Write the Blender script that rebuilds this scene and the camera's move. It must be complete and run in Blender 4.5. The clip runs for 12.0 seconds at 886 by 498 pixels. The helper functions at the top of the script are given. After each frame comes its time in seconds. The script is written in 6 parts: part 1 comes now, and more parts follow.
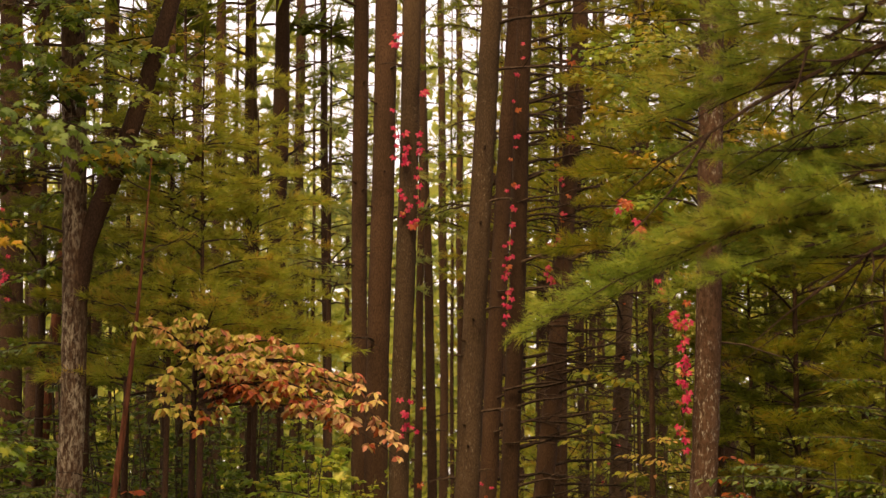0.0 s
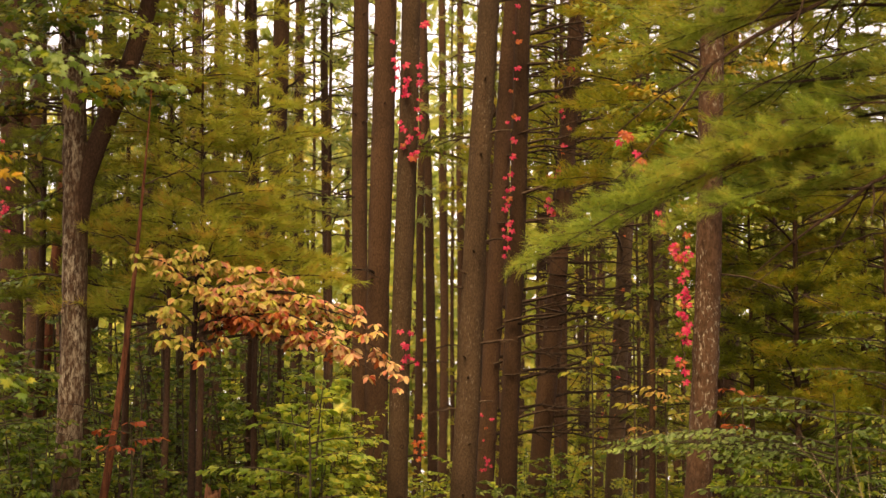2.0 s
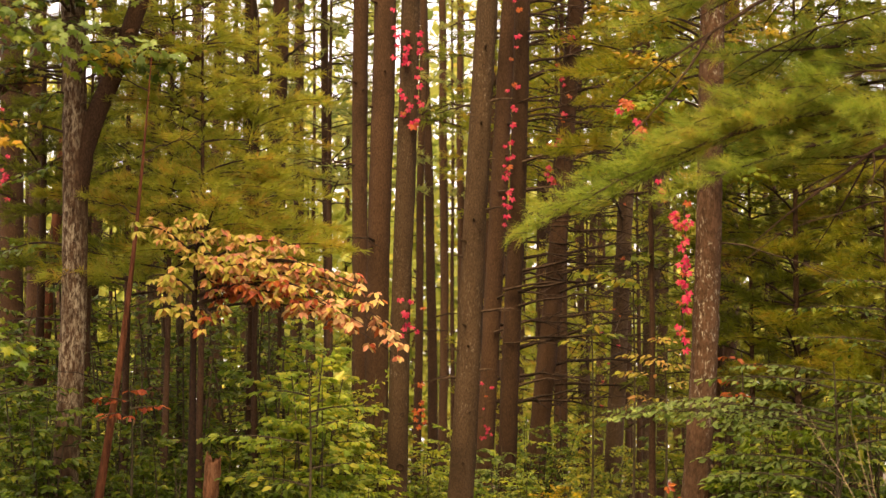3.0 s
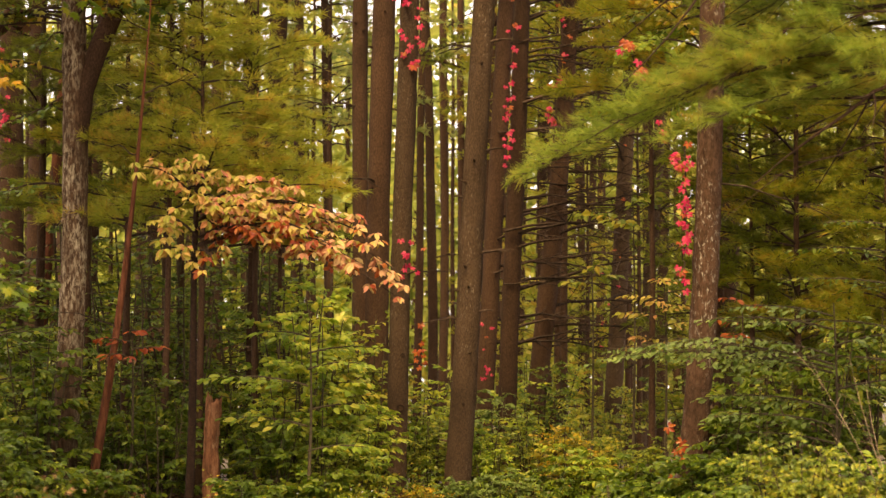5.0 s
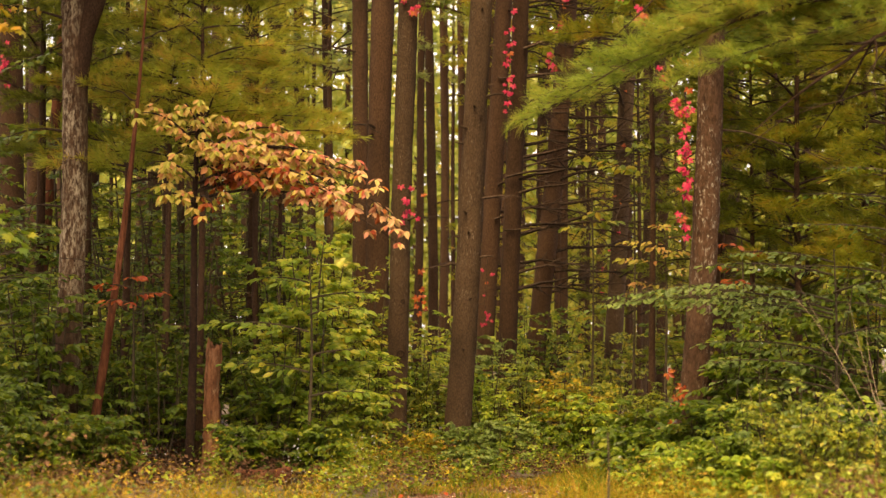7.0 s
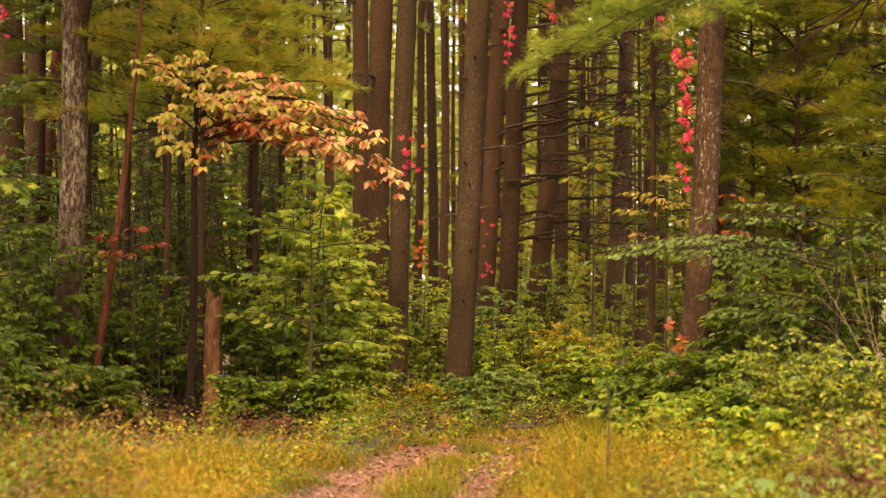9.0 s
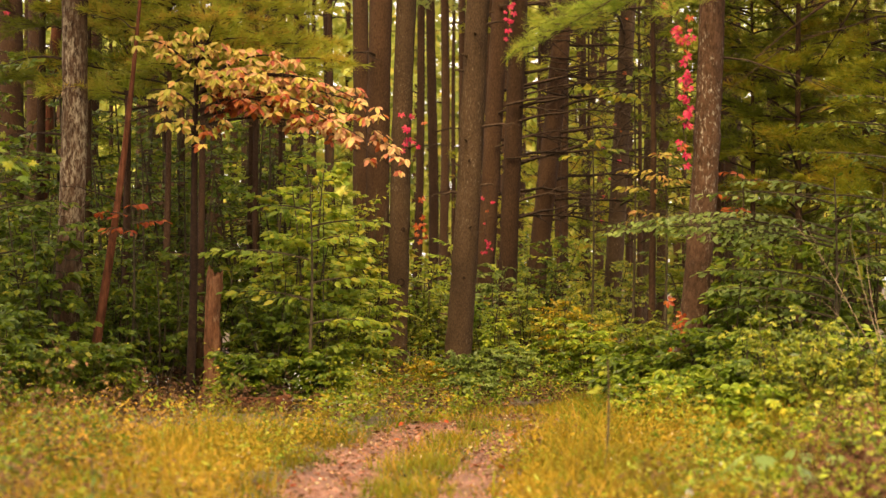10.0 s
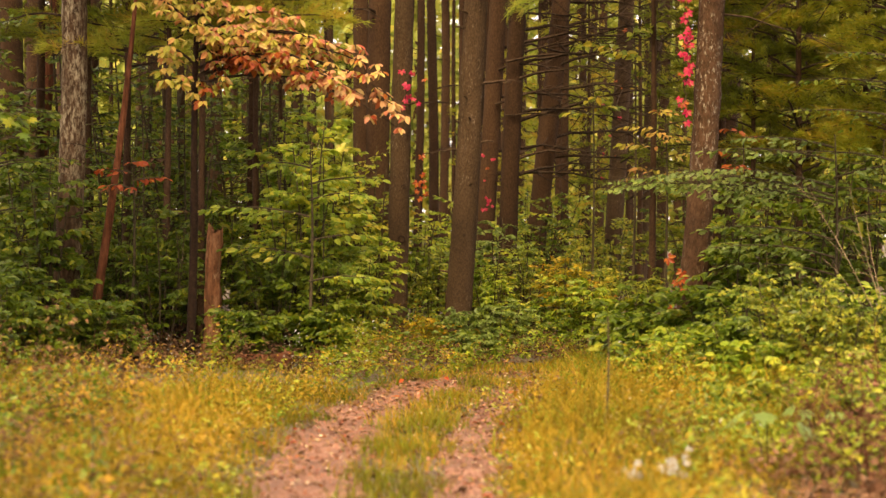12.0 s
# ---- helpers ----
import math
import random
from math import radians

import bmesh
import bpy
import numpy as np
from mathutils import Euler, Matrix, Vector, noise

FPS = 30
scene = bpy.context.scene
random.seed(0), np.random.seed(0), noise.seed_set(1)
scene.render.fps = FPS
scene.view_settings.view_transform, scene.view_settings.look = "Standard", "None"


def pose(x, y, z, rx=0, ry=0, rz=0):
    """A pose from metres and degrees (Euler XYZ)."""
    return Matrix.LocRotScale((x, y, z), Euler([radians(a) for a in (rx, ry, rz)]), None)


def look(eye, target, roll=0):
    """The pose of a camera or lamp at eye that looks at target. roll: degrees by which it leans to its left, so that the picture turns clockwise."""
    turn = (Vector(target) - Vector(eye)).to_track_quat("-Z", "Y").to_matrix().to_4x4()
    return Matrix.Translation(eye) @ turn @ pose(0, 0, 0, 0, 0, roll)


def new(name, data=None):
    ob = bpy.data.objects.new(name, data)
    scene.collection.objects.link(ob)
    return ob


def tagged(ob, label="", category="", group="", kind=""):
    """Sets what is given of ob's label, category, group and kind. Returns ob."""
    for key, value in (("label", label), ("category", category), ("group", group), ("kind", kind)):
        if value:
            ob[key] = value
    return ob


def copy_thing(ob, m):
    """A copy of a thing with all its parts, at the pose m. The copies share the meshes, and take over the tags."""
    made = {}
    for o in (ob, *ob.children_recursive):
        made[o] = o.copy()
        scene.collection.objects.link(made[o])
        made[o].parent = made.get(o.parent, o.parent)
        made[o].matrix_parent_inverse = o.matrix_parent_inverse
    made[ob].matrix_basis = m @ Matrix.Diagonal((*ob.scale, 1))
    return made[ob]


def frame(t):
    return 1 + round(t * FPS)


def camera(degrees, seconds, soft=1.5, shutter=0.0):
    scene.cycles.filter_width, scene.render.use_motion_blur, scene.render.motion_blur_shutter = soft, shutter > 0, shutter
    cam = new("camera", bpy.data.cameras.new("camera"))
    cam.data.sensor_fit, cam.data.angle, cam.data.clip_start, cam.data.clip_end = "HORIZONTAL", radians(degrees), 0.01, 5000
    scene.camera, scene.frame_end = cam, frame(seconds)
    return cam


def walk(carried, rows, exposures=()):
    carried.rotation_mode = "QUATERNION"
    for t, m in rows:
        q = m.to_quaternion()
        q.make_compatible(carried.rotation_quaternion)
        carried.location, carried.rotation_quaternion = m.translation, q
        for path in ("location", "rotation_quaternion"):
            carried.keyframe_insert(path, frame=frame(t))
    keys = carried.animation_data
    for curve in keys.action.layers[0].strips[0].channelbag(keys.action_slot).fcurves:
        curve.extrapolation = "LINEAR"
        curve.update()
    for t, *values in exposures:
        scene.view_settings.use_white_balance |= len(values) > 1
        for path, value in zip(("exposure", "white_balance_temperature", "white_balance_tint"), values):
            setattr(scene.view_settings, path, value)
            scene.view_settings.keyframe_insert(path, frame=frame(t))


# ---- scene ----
EYE = 1.6
cam = camera(22.0, 12.0, soft=1.4)
cam.data.dof.use_dof, cam.data.dof.focus_distance, cam.data.dof.aperture_fstop = True, 32.0, 2.1
ROWS = [
    (0.0, 7.937, -0.001, 0.014),
    (0.5, 7.491, 0.001, 0.007),
    (1.0, 7.058, 0.003, 0.000),
    (1.5, 6.636, 0.005, -0.006),
    (2.0, 6.225, 0.007, -0.013),
    (2.5, 5.823, 0.009, -0.019),
    (3.0, 5.430, 0.011, -0.025),
    (5.0, 3.944, 0.018, -0.047),
    (5.5, 3.592, 0.020, -0.052),
    (6.0, 3.249, 0.021, -0.057),
    (6.5, 2.913, 0.023, -0.062),
    (7.0, 2.586, 0.024, -0.067),
    (9.0, 1.352, 0.029, -0.083),
    (9.5, 1.062, 0.031, -0.086),
    (10.0, 0.779, 0.032, -0.090),
    (10.5, 0.502, 0.033, -0.093),
    (11.0, 0.231, 0.034, -0.096),
    (11.5, -0.036, 0.035, -0.099),
    (12.0, -0.298, 0.035, -0.102),
]
EXPOSURE = [(0.0, 0.53, 10700, 20.5), (1.0, 0.94, 10600, 20.5), (2.0, 1.01, 10600, 20.5), (3.0, 1.25, 10500, 19.5), (5.0, 1.19, 10500, 19), (7.0, 1.17, 10500, 19), (9.0, 1.28, 10500, 18), (12.0, 1.25, 10500, 17.5)]
# a tripod tilt: the eye stays, pitch and a trace of yaw and roll change
walk(cam, [(t, pose(0, 0, EYE, 90 + pitch, 0, yaw) @ pose(0, 0, 0, 0, 0, -roll)) for t, pitch, yaw, roll in ROWS], EXPOSURE)

# ---- sky and sun: a thin bright overcast, the clearing behind the camera open ----
world = bpy.data.worlds.new("overcast_sky")
scene.world = world
world.use_nodes = True
wn, wl = world.node_tree.nodes, world.node_tree.links
sky = wn.new("ShaderNodeTexSky")
sky.sky_type, sky.sun_disc = "NISHITA", False
sky.sun_elevation, sky.sun_rotation = radians(56), radians(195)
sky.air_density, sky.dust_density = 1.0, 6.0
veil = wn.new("ShaderNodeMix")
veil.data_type = "RGBA"
veil.inputs[0].default_value = 0.6
wl.new(sky.outputs[0], veil.inputs[6])
veil.inputs[7].default_value = (9.0, 9.8, 12.5, 1)
wl.new(veil.outputs[2], wn["Background"].inputs[0])
wn["Background"].inputs[1].default_value = 0.16

sun_data = bpy.data.lights.new("sun", "SUN")
sun_data.energy, sun_data.angle, sun_data.color = 4.0, radians(26), (1.0, 0.915, 0.68)
sun = new("sun", sun_data)
sun.matrix_world = look((-2.4, -9.0, 14), (0, 0, 0))


# ---- materials ----
def material(name):
    m = bpy.data.materials.new(name)
    m.use_nodes = True
    return m, m.node_tree.nodes, m.node_tree.links, m.node_tree.nodes["Principled BSDF"]


def ramp(nodes, stops):
    r = nodes.new("ShaderNodeValToRGB")
    while len(r.color_ramp.elements) < len(stops):
        r.color_ramp.elements.new(0.5)
    for e, (p, c) in zip(r.color_ramp.elements, stops):
        e.position, e.color = p, (*c, 1)
    return r


def noise_node(nodes, links, coord, scale, detail=4.0, rough=0.6, stretch=(1, 1, 1)):
    mp = nodes.new("ShaderNodeMapping")
    mp.inputs["Scale"].default_value = stretch
    links.new(coord, mp.inputs[0])
    n = nodes.new("ShaderNodeTexNoise")
    n.inputs["Scale"].default_value, n.inputs["Detail"].default_value, n.inputs["Roughness"].default_value = scale, detail, rough
    links.new(mp.outputs[0], n.inputs["Vector"])
    return n


def leaf_material(name, colours, through_light=0.4, rough=0.42, patch=0.35, drift_scale=1.3):
    """Foliage: each leaf has its own tone, whole sprays drift in tone, light comes through the blade."""
    m, n, l, p = material(name)
    geo, info, co = n.new("ShaderNodeNewGeometry"), n.new("ShaderNodeObjectInfo"), n.new("ShaderNodeTexCoord")
    add = n.new("ShaderNodeMath")
    l.new(geo.outputs["Random Per Island"], add.inputs[0])
    l.new(info.outputs["Random"], add.inputs[1])
    fr = n.new("ShaderNodeMath")
    fr.operation = "FRACT"
    l.new(add.outputs[0], fr.inputs[0])
    drift = noise_node(n, l, co.outputs["Object"], drift_scale, 2.0)
    mixv = n.new("ShaderNodeMix")
    mixv.inputs[0].default_value = patch
    l.new(fr.outputs[0], mixv.inputs[2])
    wide = n.new("ShaderNodeMapRange")
    wide.inputs[1].default_value, wide.inputs[2].default_value = 0.32, 0.68
    l.new(drift.outputs[0], wide.inputs[0])
    l.new(wide.outputs[0], mixv.inputs[3])
    r = ramp(n, [(0.1 + 0.8 * i / (len(colours) - 1), c) for i, c in enumerate(colours)])
    l.new(mixv.outputs[0], r.inputs[0])
    fine = noise_node(n, l, co.outputs["Object"], 60.0, 2.0)
    hs = n.new("ShaderNodeHueSaturation")
    mr = n.new("ShaderNodeMapRange")
    mr.inputs[3].default_value, mr.inputs[4].default_value = 0.6, 1.4
    l.new(fine.outputs[0], mr.inputs[0])
    l.new(mr.outputs[0], hs.inputs["Value"])
    l.new(r.outputs[0], hs.inputs["Color"])
    l.new(hs.outputs[0], p.inputs["Base Color"])
    p.inputs["Roughness"].default_value = rough
    p.inputs["Specular IOR Level"].default_value = 0.3 if rough < 0.45 else 0.12
    tr = n.new("ShaderNodeBsdfTranslucent")
    l.new(hs.outputs[0], tr.inputs[0])
    mx = n.new("ShaderNodeMixShader")
    mx.inputs[0].default_value = through_light
    l.new(p.outputs[0], mx.inputs[1])
    l.new(tr.outputs[0], mx.inputs[2])
    l.new(mx.outputs[0], n["Material Output"].inputs[0])
    return m


def bark_material(name, dark, mid, light, stretch=(1, 1, 0.18), scale=22.0, lichen=None, lichen_at=0.62, bump=0.5, lichen_scale=13.0):
    m, n, l, p = material(name)
    co, info = n.new("ShaderNodeTexCoord"), n.new("ShaderNodeObjectInfo")
    fis = noise_node(n, l, co.outputs["Object"], scale, 6.0, 0.7, stretch)
    big = noise_node(n, l, co.outputs["Object"], 1.7, 3.0, 0.6, (1, 1, 0.5))
    r = ramp(n, [(0.33, dark), (0.5, mid), (0.68, light)])
    l.new(fis.outputs[0], r.inputs[0])
    r2 = ramp(n, [(0.3, (0.62, 0.6, 0.6)), (0.7, (1.25, 1.2, 1.15))])
    l.new(big.outputs[0], r2.inputs[0])
    mu = n.new("ShaderNodeMix")
    mu.data_type, mu.blend_type = "RGBA", "MULTIPLY"
    mu.inputs[0].default_value = 1.0
    l.new(r.outputs[0], mu.inputs[6])
    l.new(r2.outputs[0], mu.inputs[7])
    out = mu.outputs[2]
    if lichen:
        spot = noise_node(n, l, co.outputs["Object"], lichen_scale, 9.0, 0.75, (1, 1, 0.38))
        gate = ramp(n, [(lichen_at - 0.07, (0, 0, 0)), (lichen_at + 0.08, (0.9, 0.9, 0.9))])
        l.new(spot.outputs[0], gate.inputs[0])
        where = noise_node(n, l, co.outputs["Object"], 1.9, 3.0, 0.6, (1, 1, 0.4))
        wide = ramp(n, [(0.43, (0.06, 0.06, 0.06)), (0.57, (1, 1, 1))])
        l.new(where.outputs[0], wide.inputs[0])
        both = n.new("ShaderNodeMath")
        both.operation = "MULTIPLY"
        l.new(gate.outputs[0], both.inputs[0])
        l.new(wide.outputs[0], both.inputs[1])
        lm = n.new("ShaderNodeMix")
        lm.data_type = "RGBA"
        l.new(both.outputs[0], lm.inputs[0])
        l.new(out, lm.inputs[6])
        lm.inputs[7].default_value = (*lichen, 1)
        out = lm.outputs[2]
    hs = n.new("ShaderNodeHueSaturation")
    mr = n.new("ShaderNodeMapRange")
    mr.inputs[3].default_value, mr.inputs[4].default_value = 0.75, 1.25
    l.new(info.outputs["Random"], mr.inputs[0])
    l.new(mr.outputs[0], hs.inputs["Value"])
    l.new(out, hs.inputs["Color"])
    l.new(hs.outputs[0], p.inputs["Base Color"])
    p.inputs["Roughness"].default_value = 0.95
    p.inputs["Specular IOR Level"].default_value = 0.1
    b = n.new("ShaderNodeBump")
    b.inputs["Strength"].default_value, b.inputs["Distance"].default_value = bump, 0.02
    l.new(fis.outputs[0], b.inputs["Height"])
    l.new(b.outputs[0], p.inputs["Normal"])
    return m


def soil_material(name, stops, scale_a=2.0, scale_b=45.0, bump=0.6):
    m, n, l, p = material(name)
    co = n.new("ShaderNodeTexCoord")
    a = noise_node(n, l, co.outputs["Object"], scale_a, 5.0)
    b = noise_node(n, l, co.outputs["Object"], scale_b, 5.0, 0.7)
    mv = n.new("ShaderNodeMix")
    mv.inputs[0].default_value = 0.6
    l.new(a.outputs[0], mv.inputs[2])
    l.new(b.outputs[0], mv.inputs[3])
    r = ramp(n, stops)
    l.new(mv.outputs[0], r.inputs[0])
    l.new(r.outputs[0], p.inputs["Base Color"])
    p.inputs["Roughness"].default_value = 0.95
    bu = n.new("ShaderNodeBump")
    bu.inputs["Strength"].default_value, bu.inputs["Distance"].default_value = bump, 0.03
    l.new(b.outputs[0], bu.inputs["Height"])
    l.new(bu.outputs[0], p.inputs["Normal"])
    return m


PINE_BARK = bark_material("pine_bark", (0.03, 0.0175, 0.0095), (0.056, 0.0345, 0.0195), (0.086, 0.056, 0.034), stretch=(1, 1, 0.55), scale=52.0, lichen=(0.26, 0.21, 0.15), lichen_at=0.63, bump=1.0, lichen_scale=36.0)
# darker copy of the pine bark, with the stand's shade put into its colour
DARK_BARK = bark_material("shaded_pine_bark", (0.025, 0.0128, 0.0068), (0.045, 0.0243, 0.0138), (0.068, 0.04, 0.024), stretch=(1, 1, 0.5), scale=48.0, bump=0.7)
OAK_BARK = bark_material("lichened_bark", (0.026, 0.013, 0.0065), (0.072, 0.039, 0.021), (0.125, 0.075, 0.042), scale=20.0, stretch=(1, 1, 0.4), lichen=(0.4, 0.33, 0.22), lichen_at=0.53, bump=0.9, lichen_scale=24.0)
SPOT_BARK = bark_material("spotted_bark", (0.02, 0.0095, 0.005), (0.045, 0.024, 0.0135), (0.07, 0.039, 0.024), scale=24.0, stretch=(1, 1, 0.5), lichen=(0.4, 0.38, 0.3), lichen_at=0.615, bump=0.8, lichen_scale=30.0)
SEED = leaf_material("pale_seed_heads", [(0.26, 0.2, 0.11), (0.4, 0.33, 0.2), (0.5, 0.44, 0.32)], 0.3, 0.7)
WITHERED = leaf_material("withered_brown_leaves", [(0.03, 0.015, 0.008), (0.07, 0.035, 0.016), (0.12, 0.06, 0.028), (0.17, 0.1, 0.045)], 0.2, 0.7, 0.4)
RED_BARK = bark_material("reddish_dead_bark", (0.03, 0.0105, 0.005), (0.085, 0.03, 0.0145), (0.14, 0.054, 0.028))
SNAG_WOOD = bark_material("weathered_snag_wood", (0.045, 0.018, 0.008), (0.165, 0.07, 0.033), (0.28, 0.14, 0.072), scale=18.0, lichen=(0.46, 0.32, 0.19), lichen_at=0.61, bump=0.9)
TWIG = bark_material("dead_twig", (0.015, 0.009, 0.006), (0.036, 0.023, 0.015), (0.075, 0.052, 0.036), stretch=(1, 1, 1))
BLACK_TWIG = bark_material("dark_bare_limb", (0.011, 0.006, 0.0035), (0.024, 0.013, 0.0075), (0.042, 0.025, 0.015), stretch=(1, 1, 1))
PALE_TWIG = bark_material("pale_dry_twig", (0.11, 0.08, 0.05), (0.2, 0.15, 0.1), (0.31, 0.25, 0.17), stretch=(1, 1, 1))
STEM = bark_material("green_brown_stem", (0.025, 0.021, 0.012), (0.055, 0.043, 0.025), (0.09, 0.07, 0.04), stretch=(1, 1, 1))

NEEDLE = leaf_material("pine_needles", [(0.09, 0.11, 0.012), (0.145, 0.172, 0.018), (0.2, 0.222, 0.024), (0.26, 0.245, 0.028), (0.34, 0.2, 0.03)], 0.55, 0.5, 0.5)
# greener needles for the side pine, lightened in colour to stand in for light
NEEDLE_LIT = leaf_material("lit_pine_needles", [(0.106, 0.159, 0.0233), (0.1537, 0.2173, 0.0318), (0.2014, 0.2597, 0.0424), (0.265, 0.2809, 0.0477), (0.3604, 0.2438, 0.0509)], 0.6, 0.5, 0.5)
NEEDLE_SAGE = leaf_material("sage_pine_needles", [(0.12, 0.17, 0.045), (0.17, 0.23, 0.065), (0.22, 0.27, 0.08), (0.28, 0.29, 0.08), (0.34, 0.27, 0.07)], 0.6, 0.5, 0.5)
NEEDLE_OLD = leaf_material("yellowing_pine_needles", [(0.1568, 0.196, 0.0269), (0.2128, 0.2632, 0.0336), (0.3024, 0.3192, 0.0448), (0.36, 0.335, 0.05), (0.46, 0.27, 0.056)], 0.58, 0.5, 0.6)
# darker copy of the pine needles: shade inside the wood put into colour
NEEDLE_DARK = leaf_material("shaded_pine_needles", [(0.05, 0.065, 0.008), (0.085, 0.11, 0.012), (0.13, 0.155, 0.017), (0.18, 0.185, 0.022)], 0.5, 0.5)
GREEN = leaf_material("green_leaves", [(0.03, 0.058, 0.005), (0.055, 0.098, 0.007), (0.085, 0.135, 0.011), (0.125, 0.165, 0.015), (0.22, 0.21, 0.02)], 0.45)
BRIGHT = leaf_material("bright_green_leaves", [(0.08, 0.145, 0.016), (0.145, 0.225, 0.024), (0.21, 0.285, 0.033), (0.3, 0.335, 0.042), (0.39, 0.33, 0.04)], 0.5)
YELLOWGREEN = leaf_material("yellow_green_leaves", [(0.0552, 0.0874, 0.011), (0.115, 0.1564, 0.0184), (0.184, 0.2208, 0.0276), (0.2668, 0.2668, 0.0331), (0.3312, 0.2392, 0.0331)], 0.5)
YELLOW = leaf_material("yellow_leaves", [(0.1, 0.11, 0.01), (0.2, 0.17, 0.014), (0.32, 0.24, 0.02), (0.37, 0.23, 0.022), (0.36, 0.17, 0.02)], 0.45)
PALE = leaf_material("pale_grey_green_leaves", [(0.065, 0.11, 0.022), (0.105, 0.16, 0.034), (0.155, 0.215, 0.05), (0.2, 0.245, 0.062)], 0.45)
DOGWOOD_LEAF = leaf_material("coral_dogwood_leaves", [(0.47, 0.36, 0.12), (0.5, 0.34, 0.14), (0.5, 0.28, 0.135), (0.47, 0.19, 0.11), (0.4, 0.09, 0.055)], 0.35, 0.45, 0.3)
DOGWOOD_YELLOW = leaf_material("yellow_dogwood_leaves", [(0.22, 0.25, 0.035), (0.36, 0.33, 0.065), (0.46, 0.35, 0.085), (0.49, 0.29, 0.09), (0.44, 0.18, 0.07)], 0.35, 0.45, 0.3)
RUSSET = leaf_material("russet_leaves", [(0.16, 0.024, 0.0096), (0.288, 0.048, 0.0144), (0.36, 0.104, 0.02), (0.24, 0.04, 0.012)], 0.4)
CRIMSON = leaf_material("crimson_creeper_leaves", [(0.3, 0.012, 0.04), (0.42, 0.022, 0.065), (0.47, 0.045, 0.095), (0.5, 0.1, 0.085)], 0.4, 0.45, 0.2)
GRASS = leaf_material("meadow_grass", [(0.0504, 0.042, 0.005), (0.1134, 0.0823, 0.0084), (0.1974, 0.126, 0.0134), (0.3024, 0.1806, 0.0218), (0.3192, 0.168, 0.042)], 0.35, 0.6, 0.72, 0.6)
GOLD = leaf_material("golden_flower_heads", [(0.1376, 0.0929, 0.0103), (0.2236, 0.1479, 0.0172), (0.301, 0.1961, 0.0258), (0.3526, 0.2279, 0.043)], 0.35, 0.6, 0.6, 0.9)
DRY = leaf_material("dry_pinkish_stems", [(0.045, 0.017, 0.009), (0.09, 0.038, 0.02), (0.14, 0.065, 0.036), (0.2, 0.11, 0.066)], 0.25, 0.7, 0.5, 1.1)
GRASS_GREEN = leaf_material("green_grass", [(0.0504, 0.0714, 0.0059), (0.0882, 0.1134, 0.0092), (0.1386, 0.1512, 0.0134), (0.2016, 0.1764, 0.0202)], 0.35, 0.6, 0.6, 0.8)
FAR_LEAF = leaf_material("distant_leaves", [(0.11, 0.15, 0.03), (0.19, 0.24, 0.05), (0.29, 0.33, 0.075), (0.39, 0.39, 0.09), (0.45, 0.34, 0.07)], 0.5)
ASTER = leaf_material("white_aster_petals", [(0.22, 0.22, 0.21), (0.34, 0.34, 0.33)], 0.3)
SOIL = soil_material("leaf_litter_soil", [(0.3, (0.018, 0.012, 0.007)), (0.5, (0.05, 0.033, 0.017)), (0.65, (0.085, 0.062, 0.028)), (0.75, (0.055, 0.066, 0.016))])
GRAVEL = soil_material("pink_brown_gravel", [(0.39, (0.035, 0.0135, 0.008)), (0.46, (0.09, 0.036, 0.021)), (0.54, (0.145, 0.061, 0.038)), (0.63, (0.26, 0.135, 0.092))], 1.6, 22.0, 1.0)
LITTER = leaf_material("fallen_leaf_litter", [(0.04, 0.014, 0.008), (0.1, 0.035, 0.02), (0.2, 0.07, 0.042), (0.3, 0.13, 0.08), (0.34, 0.2, 0.13)], 0.1, 0.7, 0.2)


# ---- mesh tools ----
def mesh_of(name, verts, faces, mat, smooth=False):
    verts, faces = np.asarray(verts, np.float32), np.asarray(faces, np.int32)
    me = bpy.data.meshes.new(name)
    k = faces.shape[1]
    me.vertices.add(len(verts))
    me.vertices.foreach_set("co", verts.ravel())
    me.loops.add(faces.size)
    me.loops.foreach_set("vertex_index", faces.ravel())
    me.polygons.add(len(faces))
    me.polygons.foreach_set("loop_start", np.arange(0, faces.size, k, dtype=np.int32))
    me.polygons.foreach_set("use_smooth", np.full(len(faces), smooth))
    me.update(calc_edges=True)
    me.materials.append(mat)
    return me


def part(name, geo, mat, parent=None, label="", kind="", smooth=False):
    me = geo if isinstance(geo, bpy.types.Mesh) else mesh_of(name, geo[0], geo[1], mat, smooth)
    ob = new(name, me)
    if parent:
        ob.parent = parent
    return tagged(ob, label=label, kind=kind)


def thing(name, x, y, label, category, group="", z=0.0):
    e = new(name)
    e.empty_display_size = 0.2
    e.location = (x, y, z)
    return tagged(e, label, category, group)


def join(geos):
    vs, fs, n = [], [], 0
    for v, f in geos:
        vs.append(np.asarray(v))
        fs.append(np.asarray(f) + n)
        n += len(v)
    return np.concatenate(vs), np.concatenate(fs)


def unit(v):
    v = np.asarray(v, float)
    return v / np.maximum(np.linalg.norm(v, axis=-1, keepdims=True), 1e-9)


